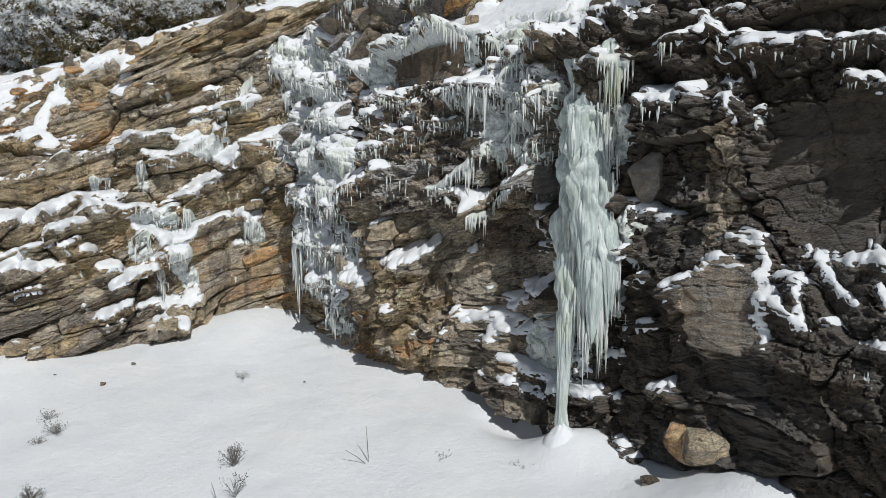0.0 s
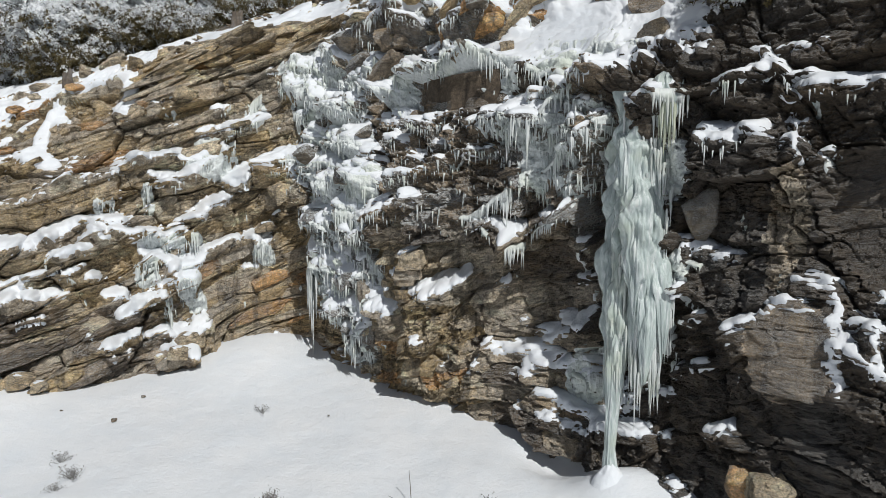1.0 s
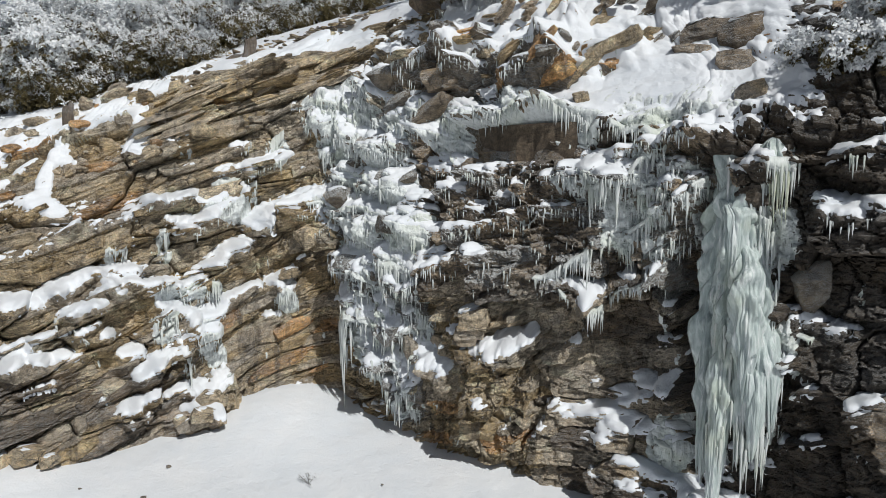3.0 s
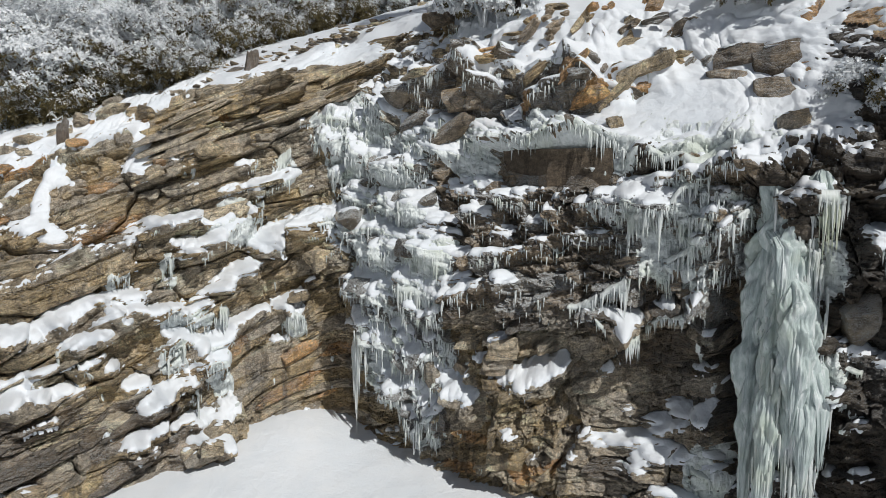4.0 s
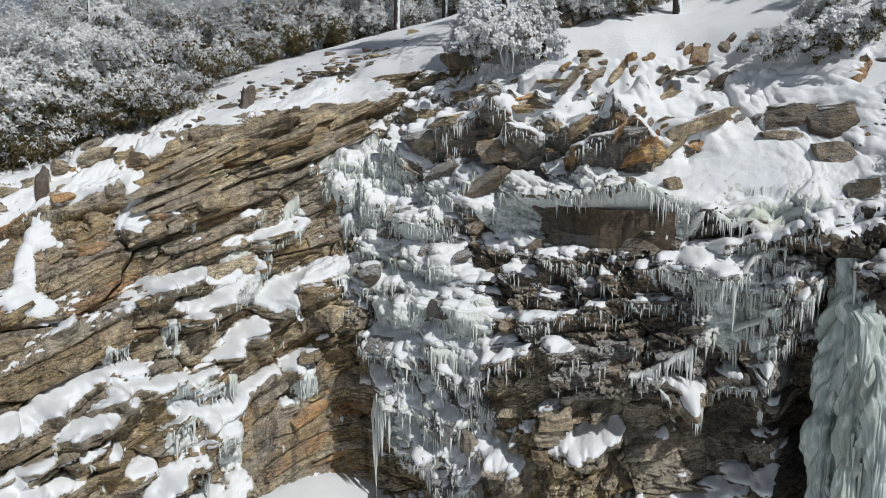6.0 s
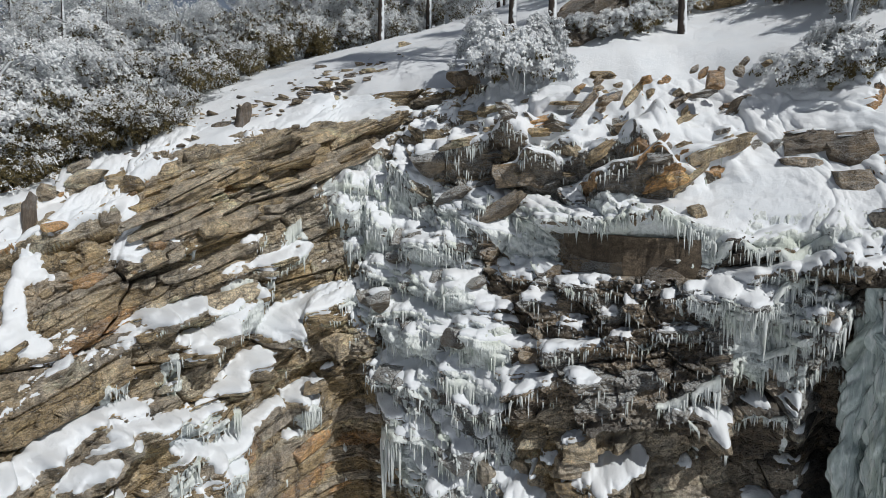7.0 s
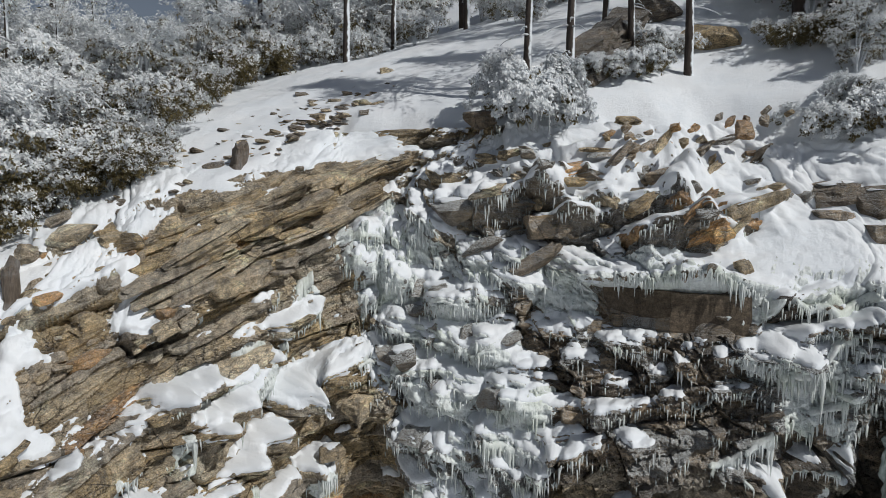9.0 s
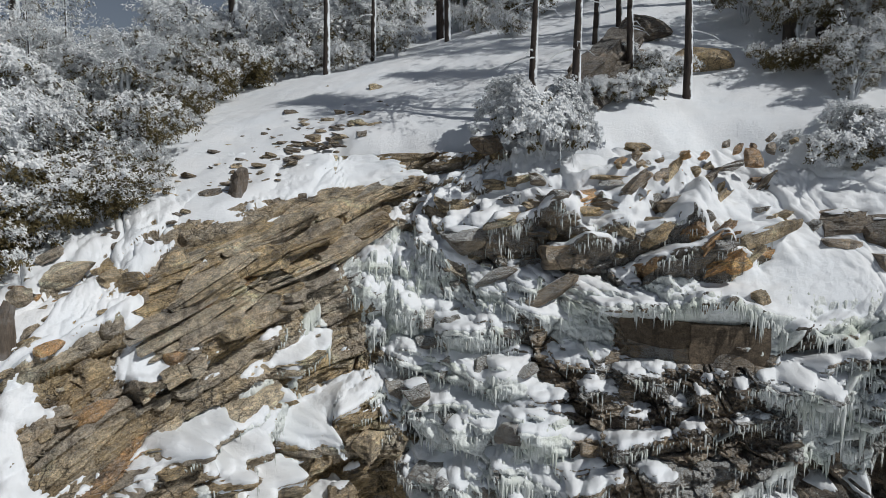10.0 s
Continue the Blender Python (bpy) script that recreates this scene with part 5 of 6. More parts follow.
# ledge blocks with deep snow, round boulder, bulge beside the pillar
on_face(19.35, 4.22, (1.3, 0.9, 0.5), ROCK_PALE, 0.55, 0.05, 0, 0.35, 0.14, "whole")
on_face(20.25, 4.25, (0.65, 0.6, 0.45), ROCK_TAN, 0.6, 0.1, 0, 0.2, 0.12, "whole")
on_face(26.9, 5.4, (0.95, 0.9, 1.35), ROCK_ICED, 0.5, 0.05, -0.1, 0.2, 0.10, "round")
on_face(15.75, 6.75, (0.8, 0.75, 0.8), ROCK_ICED, 0.65, 0.1, 0.1, 0.3, 0.16, "round")
on_face(17.5, 9.85, (1.3, 1.0, 0.85), ROCK_ICED, 0.6, 0.0, 0.0, 0.3, 0.16, "round")
on_face(19.0, 8.95, (1.35, 0.5, 0.26), ROCK_MID, 0.4, 0.62, -0.3, 0.1, 0.14, "whole")
on_face(18.0, 9.2, (1.1, 0.6, 0.34), ROCK_ICED, 0.6, 0.5, -0.2, 0.1, 0, "round")
on_face(19.75, 9.65, (0.9, 0.7, 0.5), ROCK_MID, 0.4, 0.1, 0, 0.3, 0.16, "whole")
on_face(17.1, 3.2, (0.55, 0.5, 1.05), ROCK_GREY, 0.6, 0.1, 0.1, 0.3, 0, "round")
on_face(22.3, 9.4, (0.4, 0.35, 0.38), ROCK_RUST, 0.8, 0.5, 0, 0.3, 0, "whole")
on_face(22.75, 8.9, (0.30, 0.26, 0.38), ROCK_TAN, 0.8, 0.2, 0, 0.6, 0, "whole")
on_face(26.2, 8.95, (0.55, 0.5, 0.34), ROCK_GREY, 0.6, 0.1, 0, 0.2, 0.08, "whole")
on_face(23.1, 10.1, (1.2, 0.6, 0.30), ROCK_TAN, 0.5, 0.3, -0.1, 0.1, 0.10, "whole")
on_face(7.6, 9.6, (0.9, 0.6, 0.5), ROCK_PALE, 0.8, 0.3, 0.0, 0.2, 0, "round")
on_face(6.2, 8.85, (1.0, 0.6, 0.36), ROCK_GREY, 0.7, 0.0, 0.0, 0.2, 0, "round")
on_face(11.2, 8.55, (0.9, 0.7, 0.62), ROCK_TAN, 0.6, 0.1, 0.0, 0.2, 0, "round")
on_face(14.3, 5.7, (1.1, 0.8, 0.85), ROCK_TAN, 0.45, 0.1, 0, 0.2, 0, "round")
on_face(13.6, 4.75, (0.55, 0.5, 0.3), ROCK_TAN, 0.7, 0.05, 0, 0.1, 0.12, "whole")
on_face(10.25, 8.8, (0.7, 0.6, 0.45), ROCK_DARK, 0.5, -0.6, 0.1, 0.2, 0, "round")
on_face(28.6, 0.95, (1.0, 0.7, 0.85), ROCK_TAN, 0.5, 0.3, 0.2, 0.4, 0, "round")
on_face(28.3, 0.9, (0.5, 0.5, 0.6), ROCK_RUST, 0.6, 0.1, 0.2, 0.2)
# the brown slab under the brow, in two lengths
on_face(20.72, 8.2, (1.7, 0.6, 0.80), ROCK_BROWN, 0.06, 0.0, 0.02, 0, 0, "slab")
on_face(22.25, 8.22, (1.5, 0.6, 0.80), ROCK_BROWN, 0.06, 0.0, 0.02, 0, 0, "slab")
# tilted rust and grey slabs on the brow of the right wall
for k in range(90):
    s = rng.uniform(17.6, 24.6)
    z = rng.uniform(9.35, 11.7)
    if SNOWFIELD[at(s, z)] > 0.3:
        continue
    w = 0.22 + 0.7 * rng.rand() ** 1.8
    m = (ROCK_RUST, ROCK_MID, ROCK_TAN, ROCK_ICED, ROCK_OLIVE)[rng.randint(5)] if s > 20 else (ROCK_ICED, ROCK_TAN)[rng.randint(2)]
    on_face(s, z, (w, rng.uniform(0.3, 0.8), rng.uniform(0.10, 0.24)), m, rng.uniform(0.06, 0.30), rng.uniform(0.1, 0.9) if s > 21 else rng.uniform(-0.1, 0.3), rng.uniform(-0.45, 0.3), rng.uniform(-0.8, 0.8))
for k in range(46):
    x, y = rng.uniform(-0.9, 3.4), rng.uniform(16.4, 18.9)
    if y < 18.2 - 0.35 * x - 0.6 or y > 19.0 - 0.6 * x:
        continue
    w = 0.14 + 0.5 * rng.rand() ** 1.8
    ob = stone("loose_rock", up_there(x, y, 0.05), Euler((rng.uniform(-0.6, 0.4), -rng.uniform(0.1, 0.9), rng.uniform(-0.8, 1.0))), (w, w * rng.uniform(0.5, 0.9), rng.uniform(0.08, 0.18)), (ROCK_RUST, ROCK_MID, ROCK_RUST, ROCK_OLIVE, ROCK_MID)[rng.randint(5)], None, 0.0)
    tagged(ob, "rust-brown rock slab jutting from the snow", "rock", "rocks on the brow")
for s, z, w, h in ((25.9, 10.45, 0.9, 0.5), (26.6, 10.3, 0.9, 0.7), (24.9, 10.1, 0.8, 0.32), (26.0, 9.7, 0.7, 0.5)):
    on_face(s, z, (w, 0.9, h), ROCK_DARK if z > 10.2 else ROCK_MID, 0.30, 0.12, 0, rng.uniform(-0.2, 0.3), 0.12, "whole")


# ---- the hillside's stones, stump, shrubs and trees ----
HILL_STONES = [(-2.3, 29.1, 0.45), (-1.5, 27.4, 0.6), (-4.3, 27.4, 0.9), (-4.7, 24.9, 0.5), (-5.6, 25.1, 0.3), (-6.1, 25.2, 0.3), (-8.1, 25.3, 0.25), (-8.5, 23.6, 0.45), (-7.7, 23.8, 0.7), (-4.2, 24.6, 0.4), (-4.4, 26.3, 0.35), (-6.7, 24.8, 0.25), (-6.0, 26.6, 0.2), (-5.5, 26.3, 0.25), (-5.4, 24.7, 0.5), (-9.3, 22.6, 0.5), (-9.8, 22.9, 0.35), (-10.1, 23.1, 0.3), (-10.6, 22.9, 0.3), (-11.2, 23.2, 0.25), (-3.6, 25.0, 0.3), (-3.2, 24.4, 0.3)]
for x, y, w in HILL_STONES:
    w *= 0.75
    ob = stone("stone", up_there(x, y, 0.03), Euler((rng.uniform(-0.2, 0.2), rng.uniform(-0.2, 0.2), rng.uniform(0, 3))), (w, w * rng.uniform(0.5, 0.9), w * rng.uniform(0.3, 0.6)), (ROCK_TAN, ROCK_DARK)[rng.randint(2)])
    tagged(ob, "flat grey stone half sunk in the snow", "stone", "stones on the hillside")
for k in range(150):
    t = rng.rand()
    x, y = -8.8 + 5.6 * t + rng.normal(0, 0.7), 23.0 + 1.3 * t + abs(rng.normal(0, 1.5))
    w = 0.09 + 0.2 * rng.rand() ** 2
    ob = stone("stone", up_there(x, y, 0.015), Euler((rng.uniform(-0.3, 0.3), rng.uniform(-0.3, 0.3), rng.uniform(0, 3))), (w * 1.4, w, w * 0.35), (ROCK_TAN, ROCK_DARK, ROCK_MID)[rng.randint(3)])
    tagged(ob, "small flat stone showing through the snow", "stone", "stones on the hillside")
for x, y, size, m, lab in ((5.35, 20.5, (1.9, 1.4, 1.25), ROCK_OLIVE, "large lichen-streaked boulder among the trees"), (5.7, 23.4, (2.2, 1.6, 1.1), ROCK_DARK, "dark flat-topped boulder up the hill"), (-2.1, 21.0, (0.85, 0.75, 0.65), ROCK_DARK, "dark boulder under the frosted shrub"), (3.6, 22.4, (1.3, 1.2, 1.0), ROCK_DARK, "dark boulder between the trunks")):
    ob = stone("boulder", up_there(x, y, -0.12), Euler((0.1, rng.uniform(-0.2, 0.2), rng.uniform(0, 3))), size, m, None, 0.0, "round")
    tagged(ob, lab, "boulder")

outcrop = new("rock_outcrop")
tagged(outcrop, "dark outcrop of tilted layered slabs streaked with snow", "rock outcrop")
for k in range(14):
    t = (k % 7) / 6
    x, y = 0.95 + 2.2 * t, 20.6 + 0.8 * t + 0.4 * (k // 7)
    w = rng.uniform(0.9, 1.5)
    stone("slab", up_there(x, y, -0.15 - 0.4 * (k // 7) - 0.2 * t), Euler((rng.uniform(0.0, 0.35), -rng.uniform(0.45, 0.75), rng.uniform(0.1, 0.5))), (w, rng.uniform(0.6, 1.0), rng.uniform(0.25, 0.5)), (ROCK_DARK, ROCK_SHADED, ROCK_DARK)[k % 3], outcrop)


def tube(points, radii, sides=5):
    """A tapered tube along points."""
    pts = np.asarray(points, float)
    v, f = [], []
    for k, p in enumerate(pts):
        d = pts[min(k + 1, len(pts) - 1)] - pts[max(k - 1, 0)]
        d = d / (np.linalg.norm(d) + 1e-9)
        a = np.cross(d, (0.3, 0.9, 0.31))
        a = a / np.linalg.norm(a)
        b = np.cross(d, a)
        for i in range(sides):
            w = 2 * math.pi * i / sides
            v.append(p + radii[k] * (a * math.cos(w) + b * math.sin(w)))
        if k:
            o = (k - 1) * sides
            f += [(o + i, o + (i + 1) % sides, o + sides + (i + 1) % sides, o + sides + i) for i in range(sides)]
    return v, f


def gather(pieces):
    V, F, n = [], [], 0
    for v, f in pieces:
        V += list(v)
        F += [tuple(n + k for k in q) for q in f]
        n += len(v)
    return V, F


def leaves(points, rng, count, radius, length, width, droop=0.3, outward=None):
    """Small pointed blades round points, as arrays of corners."""
    P = np.repeat(np.asarray(points, float), count, 0)
    n = len(P)
    P = P + rng.normal(0, radius, (n, 3))
    d = rng.normal(0, 1, (n, 3))
    d[:, 2] -= droop
    face = rng.normal(0, 1, (n, 3))
    if outward is not None:
        face = np.repeat(outward, count, 0) + 0.45 * face
        face /= np.linalg.norm(face, axis=1, keepdims=True) + 1e-9
        d -= 0.8 * face * (d * face).sum(1, keepdims=True)
    d /= np.linalg.norm(d, axis=1, keepdims=True)
    side = np.cross(d, face)
    side /= np.linalg.norm(side, axis=1, keepdims=True) + 1e-9
    ln = length * rng.uniform(0.6, 1.3, (n, 1))
    wd = width * rng.uniform(0.6, 1.3, (n, 1))
    v = np.stack([P, P + d * ln * 0.5 + side * wd * 0.5, P + d * ln, P + d * ln * 0.5 - side * wd * 0.5], 1).reshape(-1, 3)
    return v, np.arange(4 * n).reshape(-1, 4)


def quad_mesh(name, v, q, material, parent, label=""):
    me = bpy.data.meshes.new(name)
    me.vertices.add(len(v))
    me.vertices.foreach_set("co", v.astype(np.float32).ravel())
    me.loops.add(q.size)
    me.loops.foreach_set("vertex_index", q.astype(np.int32).ravel())
    me.polygons.add(len(q))
    me.polygons.foreach_set("loop_start", np.arange(0, q.size, 4, dtype=np.int32))
    me.materials.append(material)
    me.update(calc_edges=True)
    ob = new(name, me)
    ob.parent = parent
    return tagged(ob, label)


def shrub(name, label, seed, height, radius, stems=8, frosted=0.7, droop=0.3, blade=(0.085, 0.035), density=9, tuft=0.05):
    """A frosted shrub: arching stems, twigs, rimed leaves outside and dull green ones within."""
    rng = np.random.RandomState(seed)
    root = new(name)
    wood, tips = [], []
    for k in range(stems):
        a = 2 * math.pi * (k + rng.uniform(-0.3, 0.3)) / stems
        reach = radius * rng.uniform(0.45, 1.0)
        top = height * rng.uniform(0.6, 1.0)
        pts = []
        for t in np.linspace(0, 1, 6):
            r = reach * t ** 1.4
            pts.append((r * math.cos(a) + rng.normal(0, 0.05), r * math.sin(a) + rng.normal(0, 0.05), top * (1 - (1 - t) ** 1.6) - droop * 0.25 * top * t ** 4))
        wood.append(tube(pts, np.linspace(0.045, 0.014, 6) * height / 2.2, 5))
        for m in range(6):
            t = rng.uniform(0.3, 1.0)
            p0 = np.array([np.interp(t, np.linspace(0, 1, 6), [p[c] for p in pts]) for c in range(3)])
            b = a + rng.uniform(-1.7, 1.7)
            ln = radius * rng.uniform(0.3, 0.6)
            sub = [p0 + np.array([math.cos(b) * ln * u, math.sin(b) * ln * u, ln * (0.55 * u - (0.5 + droop) * u * u)]) + rng.normal(0, 0.03, 3) for u in np.linspace(0, 1, 5)]
            wood.append(tube(sub, np.linspace(0.018, 0.007, 5) * height / 2.2, 4))
            for u in np.linspace(0.4, 1.0, 4):
                q = np.array([np.interp(u, np.linspace(0, 1, 5), [r_[c] for r_ in sub]) for c in range(3)])
                tips.append(q + rng.normal(0, 0.035, 3) * radius)
    v, f = gather(wood)
    part("branchwork", v, f, BARK_FROST, root)
    tips = np.array(tips)
    tips = tips[tips[:, 2] > 0.08 * height]
    size = (tuft * radius ** 0.6 * rng.uniform(0.5, 1.5, len(tips)))[:, None]
    P = np.repeat(tips, density, 0)
    off = rng.normal(0, 1.25, (len(P), 3)) * np.repeat(size, density, 0)
    off[:, 2] *= 0.8
    rimed = 0.45 * off[:, 2] / np.repeat(size[:, 0], density) + rng.normal(0, 0.25, len(P)) + np.repeat(rng.normal(0, 0.5, len(tips)) + 2.0 * (tips[:, 2] / height - 0.5) + 0.6 * np.hypot(tips[:, 0], tips[:, 1]) / radius, density)
    cut = np.quantile(rimed, 1 - frosted)
    for name_, keep, material, lab, per in (("frosted_foliage", rimed >= cut, FROST_LEAF, "leaves cased in white rime", 10), ("green_foliage", rimed < cut, GREEN_LEAF, "dull olive green leaves", 8)):
        out = (P + off)[keep] - np.array([0, 0, 0.3 * height])
        out = out / np.linalg.norm(out, axis=1, keepdims=True) + np.array((0.15, -0.35, 0.45))
        v, q = leaves((P + off)[keep], rng, per, 0.022, *blade, droop, out if material == FROST_LEAF else None)
        quad_mesh(name_, v, q, material, root, lab)
    return tagged(root, label, "shrub")


def pine(name, label, seed, height, girth, bare):
    """A pine with a slim dark trunk, frosted limbs above the bare part."""
    rng = np.random.RandomState(seed)
    root = new(name)
    lean = rng.normal(0, 0.018, 2)
    pts = [(lean[0] * z + 0.03 * math.sin(z + seed), lean[1] * z + 0.03 * math.cos(0.8 * z), z) for z in np.linspace(-0.4, height, 16)]
    v, f = tube(pts, girth * (1.12 - np.linspace(0, 1, 16) ** 0.9), 10)
    part("trunk", v, f, BARK, root)
    wood, tips = [], []
    for k in range(46):
        t = bare + (1 - bare) * rng.rand() ** 0.9 if k > 7 else rng.uniform(0.12, bare)
        z = t * height
        a = rng.uniform(0, 6.28)
        ln = (1.0 - 0.75 * (t - bare) / (1 - bare)) * 0.2 * height * rng.uniform(0.6, 1.1) if t > bare else rng.uniform(0.3, 0.9)
        sub = [np.array([lean[0] * z + math.cos(a) * ln * u, lean[1] * z + math.sin(a) * ln * u, z + ln * (0.12 * u - 0.42 * u * u)]) + rng.normal(0, 0.02, 3) for u in np.linspace(0, 1, 6)]
        wood.append(tube(sub, np.linspace(0.03, 0.008, 6), 4))
        if t > bare:
            for u in range(1, 6):
                for w in range(3):
                    tips.append(sub[u] + rng.normal(0, 0.16, 3) * (0.4 + ln))
    v, f = gather(wood)
    tagged(part("branchwork", v, f, BARK_FROST, root), kind="stuff")
    tips = np.array(tips)
    pick = rng.rand(len(tips)) < 0.88
    v, q = leaves(tips[pick], rng, 7, 0.07, 0.17, 0.045, 0.7)
    quad_mesh("frosted_needles", v, q, FROST_LEAF, root, "needle bunches cased in rime")
    v, q = leaves(tips[~pick], rng, 7, 0.07, 0.17, 0.04, 0.5)
    quad_mesh("green_needles", v, q, GREEN_LEAF, root, "dark green needles")
    return tagged(root, label, "tree")


def spread(thing, spots, rng, group):
    """Stand a thing at the first spot and copies of it at the others: (x, y, scale)."""
    for k, (x, y, sc) in enumerate(spots):
        m = Matrix.LocRotScale(up_there(x, y, 0.12), Euler((0, 0, rng.uniform(0, 6.28))), None)
        ob = copy_thing(thing, m) if k else thing
        ob.matrix_basis = m @ Matrix.Diagonal((sc, sc, sc, 1))
        ob["group"] = group


rng = np.random.RandomState(21)
kinds = [
    shrub("frosted_shrub", "tall shrub thick with white rime, olive leaves beneath", 1, 2.6, 1.5, 12, 0.70, 0.3, (0.085, 0.032), 8, 0.075),
    shrub("frosted_shrub", "rounded shrub with drooping rime-coated twigs", 2, 2.2, 1.5, 11, 0.74, 0.7, (0.085, 0.032), 8, 0.07),
    shrub("frosted_shrub", "open shrub with frosted upright branches", 3, 3.0, 1.3, 11, 0.72, 0.2, (0.085, 0.032), 8, 0.07),
    shrub("green_shrub", "low brownish green shrub dusted with frost", 4, 1.3, 1.2, 11, 0.26, 0.2, (0.07, 0.034), 7, 0.075),
]
spots = [[], [], [], []]
line = np.array([(-12.6, 22.9), (-11.3, 24.1), (-9.5, 25.6), (-7.6, 27.9), (-5.6, 31.0), (-3.2, 34.0), (-1.0, 37.0)])
for k in range(56):
    t = rng.rand() * 6
    p = spline(line, np.array([t]))[0]
    back = 0.9 + 0.7 * math.sin(2.3 * t) + 9.5 * rng.rand() ** 1.3
    x, y = p[0] - 0.8 * back + rng.normal(0, 0.3), p[1] + 0.62 * back + rng.normal(0, 0.3)
    spots[rng.randint(3)].append((x, y, rng.uniform(0.7, 1.15) * (1 + 0.012 * back) * (1.35 if x < -10.5 else 1.0)))
for x, y, sc in ((-10.75, 23.9, 1.0), (-9.9, 24.1, 0.9), (-11.5, 24.0, 1.0), (-10.3, 24.6, 1.15), (-9.3, 24.9, 0.7), (-12.2, 23.6, 1.0)):
    spots[3].append((x, y, sc))
for x, y, sc in ((-10.9, 24.6, 0.55), (-9.9, 24.9, 0.6), (-11.9, 24.5, 0.6)):
    spots[1].append((x, y, sc))
for t in np.arange(0.1, 5.2, 0.45):
    p = spline(line, np.array([t]))[0]
    spots[3].append((p[0] - 0.3 + rng.normal(0, 0.25), p[1] + 0.3 + rng.normal(0, 0.2), rng.uniform(0.8, 1.3)))
for x, y, sc in ((0.0, 32.4, 0.6), (1.6, 31.4, 0.5), (5.4, 31.2, 0.7), (4.8, 28.4, 0.5), (3.2, 20.9, 0.45), (4.3, 20.8, 0.4), (2.5, 33.5, 0.8), (7.5, 31.0, 0.9), (9.5, 29.0, 0.9), (-1.4, 33.6, 0.8)):
    spots[rng.randint(3)].append((x, y, sc))
for x, y, sc in ((6.0, 18.6, 0.7), (6.6, 17.6, 0.8), (7.3, 18.9, 0.9), (6.5, 16.5, 0.7), (8.2, 17.8, 1.0), (9.0, 19.5, 1.1), (7.6, 16.2, 0.9), (8.0, 21.0, 0.8), (10.0, 21.5, 1.1), (9.3, 16.8, 1.0), (5.6, 16.6, 0.5)):
    spots[rng.choice([0, 2, 3])].append((x, y, sc))
for k in range(26):
    spots[rng.randint(3)].append((rng.uniform(-4, 16), rng.uniform(34.5, 44), rng.uniform(0.9, 1.7)))
for thing, sp in zip(kinds, spots):
    spread(thing, sp, rng, "frosted shrubs on the hillside")
big = shrub("frosted_shrub", "wide white shrub weighed down by rime at the cliff's brow", 7, 2.55, 1.5, 12, 0.94, 1.3, (0.08, 0.05), 20, 0.042)
big.matrix_basis = Matrix.LocRotScale((-1.0, 20.4, 11.8), None, None)
low = shrub("frosted_shrub", "low rime-white shrub hanging over the rock", 8, 1.4, 1.1, 11, 0.78, 0.7, (0.07, 0.042), 16, 0.042)
low.matrix_basis = Matrix.LocRotScale((4.4, 16.15, 11.55), None, None)
copy_thing(low, Matrix.LocRotScale((5.3, 15.9, 12.0), Euler((0, 0, 2)), None))
for x, y, z, r in ((4.75, 12.75, 9.05, 0.6), (5.35, 12.5, 9.4, 3.3)):
    copy_thing(low, Matrix.LocRotScale((x, y, z), Euler((0, 0, r)), None))

def arching(name, label, place, seed, length, stems):
    """Bare stems bent to the ground under their rime."""
    r = np.random.RandomState(seed)
    root = new(name)
    root.matrix_basis = Matrix.Translation(place)
    for k in range(stems):
        a, ln = r.uniform(-0.9, 1.2), length * r.uniform(0.6, 1.0)
        pts = [(ln * 0.75 * t ** 1.1 * math.cos(a), ln * 0.75 * t ** 1.1 * math.sin(a), ln * (1.25 * t - 1.2 * t * t)) for t in np.linspace(0, 1, 9)]
        pieces = [tube(pts, np.linspace(0.04, 0.02, 9), 6)]
        for m in range(5):
            p0 = np.array(pts[r.randint(4, 9)])
            d = np.array((math.cos(a) + r.normal(0, 0.4), math.sin(a) + r.normal(0, 0.4), -0.9)) * r.uniform(0.25, 0.5)
            pieces.append(tube([p0, p0 + d * 0.5 + (0, 0, 0.05), p0 + d], (0.022, 0.017, 0.01), 5))
        v, f = gather(pieces)
        part("branch", v, f, RIMED, root)
    return tagged(root, label, "shrub")


for x, y, k in ((-11.1, 25.3, 3), (-12.7, 24.7, 4), (-11.8, 25.0, 5)):
    arching("bent_sapling", "sapling bowed to the ground by thick white rime", up_there(x, y, 0.1) + Vector((0, 0, 0.45)), k, 2.6, 6)

near = pine("pine_tree", "slim pine with dark rimed trunk and frosted limbs", 31, 9.5, 0.115, 0.42)
spread(near, [(3.5, 19.75, 1.0), (-0.05, 20.2, 1.0), (-0.8, 20.9, 0.95), (-0.9, 32.2, 1.15), (1.3, 32.6, 1.0), (3.9, 31.3, 1.1), (2.66, 20.95, 0.9), (4.6, 24.0, 0.9), (6.2, 24.5, 1.0), (-9.6, 30.0, 0.6), (-11.8, 28.6, 0.7), (-12.6, 27.2, 0.5), (-10.6, 29.2, 0.5), (-14.8, 27.5, 0.6), (-13.2, 26.4, 0.42), (-13.5, 30.5, 0.7), (-10.4, 33.0, 0.75), (-15.5, 28.5, 0.6)], rng, "pine trees")
thickp = pine("pine_tree", "stout pine with reddish brown trunk", 37, 11.0, 0.2, 0.4)
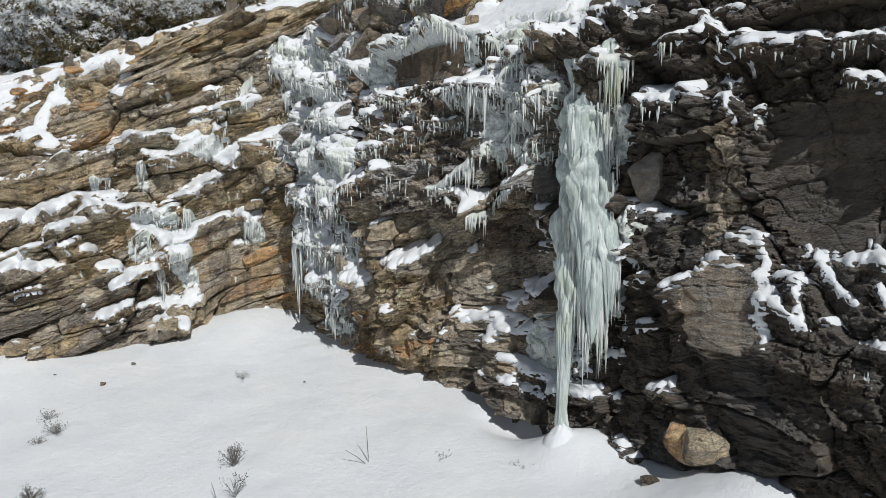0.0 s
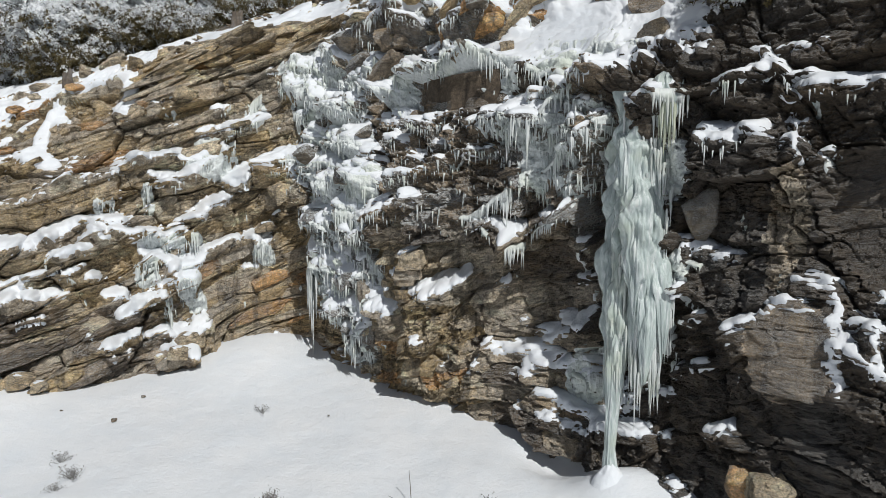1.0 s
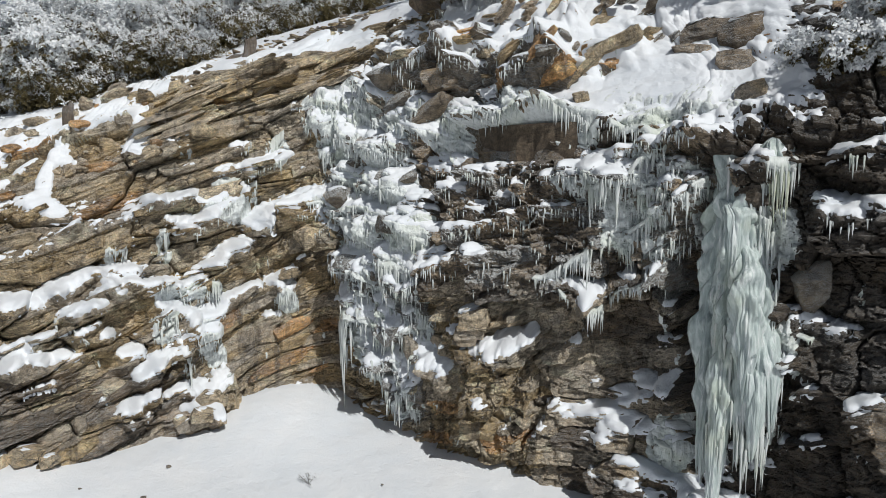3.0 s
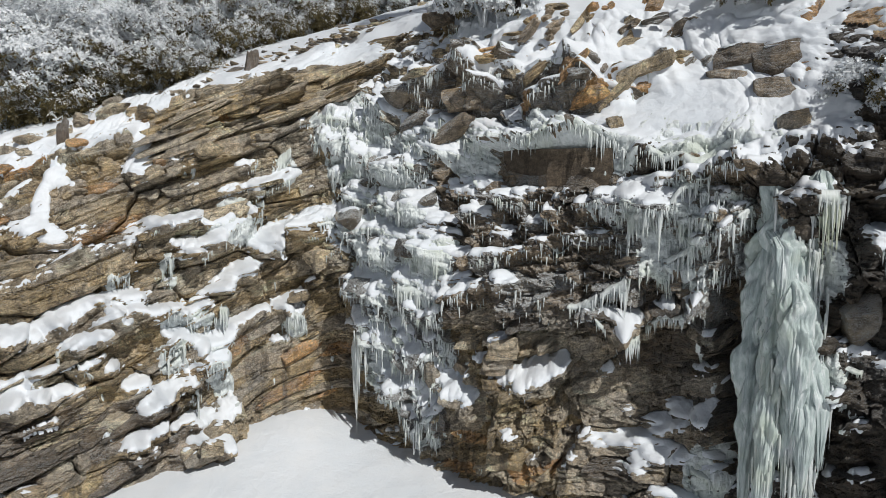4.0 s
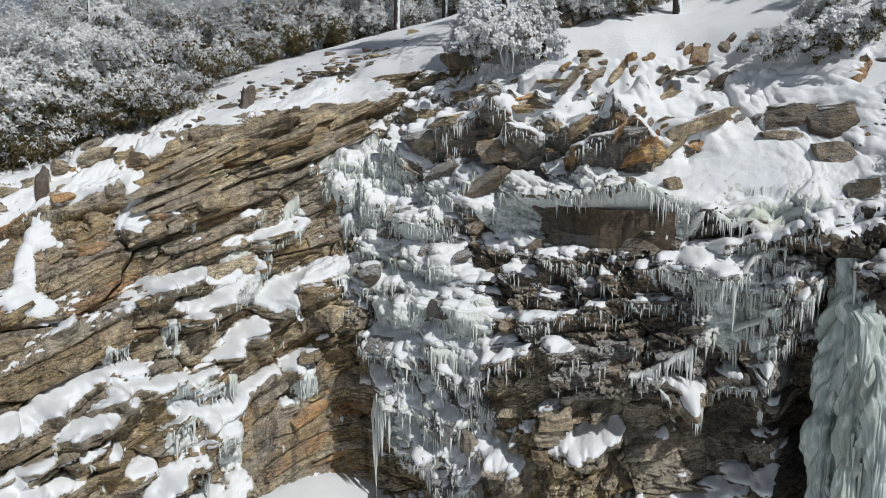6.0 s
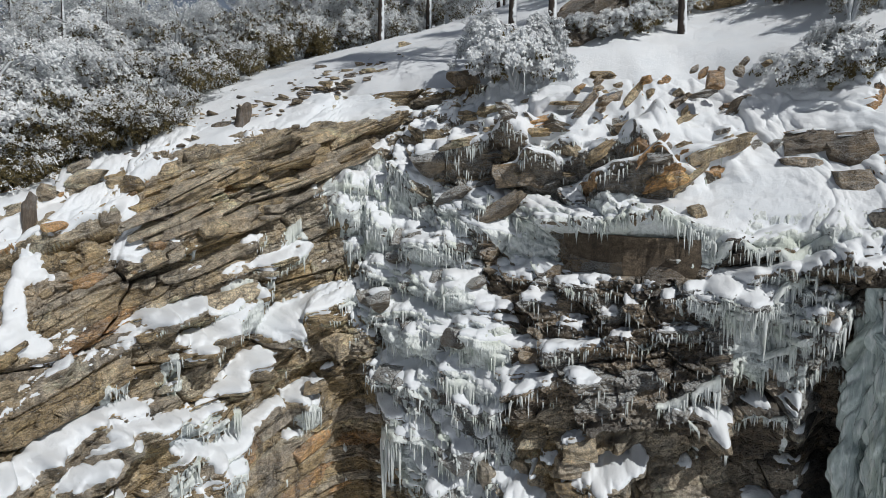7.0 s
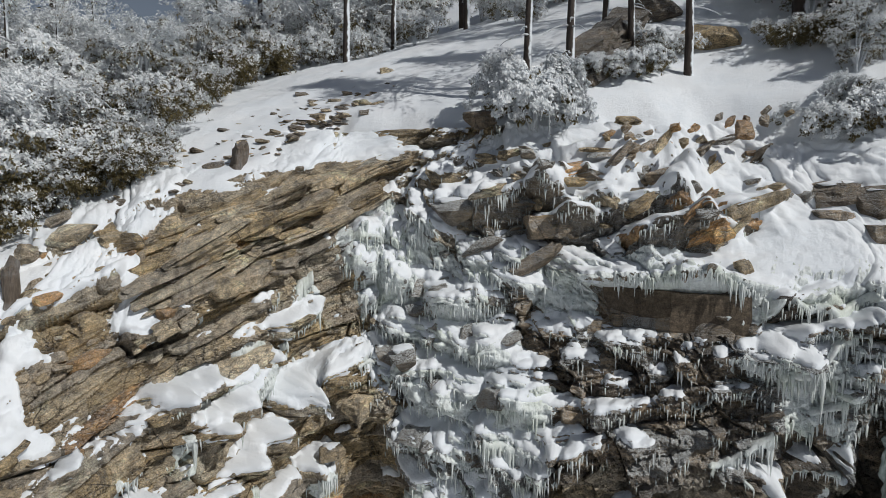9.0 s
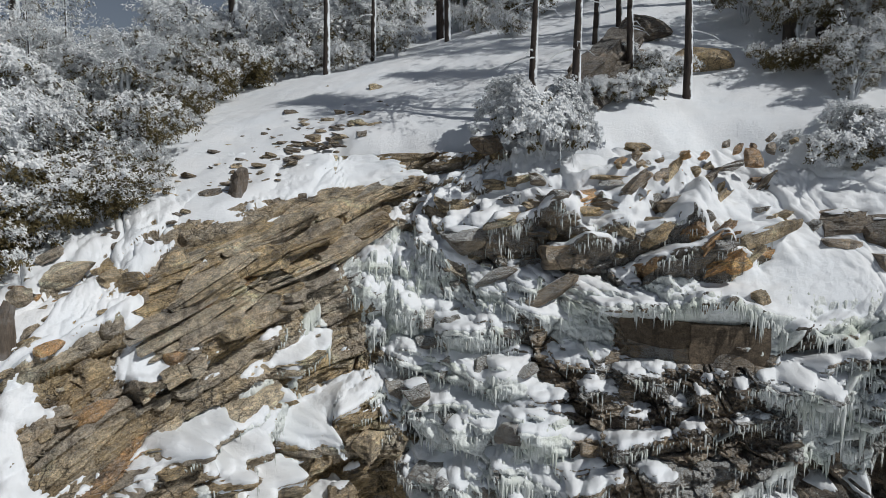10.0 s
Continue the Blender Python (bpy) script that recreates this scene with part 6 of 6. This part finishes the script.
spread(thickp, [(6.95, 18.95, 1.0), (7.9, 18.6, 1.0), (9.5, 23.0, 1.1), (12.0, 24.0, 1.1), (8.6, 13.6, 0.7), (5.5, 34.0, 1.2), (9.0, 33.0, 1.2), (-2.5, 38.0, 1.2), (-10.5, 36.0, 1.1), (-14, 34.0, 1.0), (3.0, 38.0, 1.2), (13.5, 30.0, 1.2)], rng, "pine trees")


for x, y, k, r in ((2.0, 20.3, 0.75, 0.4), (2.9, 20.6, 0.6, 1.9), (1.2, 20.5, 0.6, 3.1)):
    m = Matrix.LocRotScale(up_there(x, y, 0.1), Euler((0, 0, r)), None)
    copy_thing(low, m).matrix_basis = m @ Matrix.Diagonal((k, k, k, 1))


# ---- stump, posts, dry plants ----
def stump(name, label, place, height, width, lean=0.0):
    """A weathered stump, splintered at the top."""
    r = np.random.RandomState(int(height * 1000))
    v, f, sides = [], [], 12
    for k, t in enumerate((0, 0.25, 0.55, 0.8, 1.0)):
        for i in range(sides):
            a = 2 * math.pi * i / sides
            q = width * (0.52 - 0.07 * t + 0.12 * (t == 0)) * (1 + 0.18 * math.sin(3 * a + 1)) * r.uniform(0.85, 1.1)
            z = height * t + (height * r.uniform(-0.22, 0.12) if k == 4 else 0)
            v.append((q * math.cos(a) + lean * z, q * math.sin(a), z))
        if k:
            o = (k - 1) * sides
            f += [(o + i, o + (i + 1) % sides, o + sides + (i + 1) % sides, o + sides + i) for i in range(sides)]
    v.append((lean * height * 0.8, 0, height * 0.75))
    f += [(4 * sides + i, 4 * sides + (i + 1) % sides, len(v) - 1) for i in range(sides)]
    ob = mesh_object(name, v, f, WOOD_GREY, None, False)
    ob.matrix_basis = Matrix.Translation(place)
    return tagged(ob, label, "stump")


stump("stump", "grey weathered tree stump standing among flat stones", (-7.25, 23.3, 10.95), 0.62, 0.36, 0.12)
i, j = at(6.9, 8.75)
stump("stump", "dark splintered stump on the rocky shoulder", Vector(ROCK[i, j]) - Vector((0, 0, 0.25)), 0.95, 0.3, 0.05)


def weed(name, label, place, seed, height, stalks, spread_):
    """A dry plant: thin stalks with a few seed heads."""
    r = np.random.RandomState(seed)
    pieces, heads = [], []
    for k in range(stalks):
        a, o = r.uniform(0, 6.28), r.uniform(0.1, 1.0) * spread_
        h = height * r.uniform(0.5, 1.0)
        pts = [(o * math.cos(a) * t ** 1.3, o * math.sin(a) * t ** 1.3, h * t - 0.04) for t in np.linspace(0, 1, 4)]
        pieces.append(tube(pts, np.linspace(0.007, 0.004, 4), 4))
        heads.append(pts[-1])
    root = new(name)
    root.matrix_basis = Matrix.Translation(place)
    v, f = gather(pieces)
    part("stalk", v, f, DRY, root)
    v, q = leaves(np.array(heads), r, 9, 0.03, 0.05, 0.018, 0.2)
    tagged(quad_mesh("seed_head", v, q, DRY, root), kind="stuff")
    return tagged(root, label, "plant", "dry plants in the snow")


def down_there(x, y):
    return Vector((x, y, float(field(np.array(x), np.array(y)))))


for k, (x, y, h, n, w, lab) in enumerate(((-8.7, 14.75, 0.3, 22, 0.35, "low frosted weed poking through the snow"), (-4.15, 13.15, 0.42, 40, 0.3, "bushy dry weed poking through the snow"), (-7.8, 12.25, 0.3, 26, 0.25, "low frosted weed poking through the snow"), (-3.8, 12.1, 0.45, 12, 0.25, "sparse dry weed in the snow"), (-9.3, 15.4, 0.25, 14, 0.3, "low frosted weed poking through the snow"), (-8.9, 14.3, 0.2, 12, 0.2, "low frosted weed poking through the snow"), (-5.2, 17.2, 0.18, 10, 0.3, "faint grass tips in the snow"), (0.1, 13.0, 0.12, 5, 0.2, "faint grass tips in the snow"), (1.6, 12.6, 0.12, 5, 0.2, "faint grass tips in the snow"))):
    weed("dry_weed", lab, down_there(x, y), 40 + k, h, n, w)
for x, y, dx, dy, h in ((-1.4, 13.05, -0.05, 0.05, 0.72), (-1.42, 13.02, -0.42, -0.1, 0.3), (-4.1, 12.0, -0.1, 0, 0.35)):
    v, f = tube([(0, 0, -0.05), (dx * 0.5, dy * 0.5, h * 0.5), (dx, dy, h)], (0.010, 0.008, 0.005), 5)
    ob = mesh_object("dry_stalk", v, f, DRY)
    ob.matrix_basis = Matrix.Translation(down_there(x, y))
    tagged(ob, "thin dry stalk standing in the snow", "plant", "dry plants in the snow")
for x, y, w in ((-8.9, 17.2, 0.17), (-8.65, 18.4, 0.11), (3.75, 11.5, 0.3), (-10.4, 17.6, 0.07), (-3.5, 16.8, 0.06)):
    ob = stone("stone", down_there(x, y) + Vector((0, 0, 0.03)), Euler((0.1, 0.1, rng.uniform(0, 3))), (w, w * 0.7, w * 0.4), ROCK_DARK)
    tagged(ob, "dark stone fallen onto the snow field", "stone", "stones on the snow field")
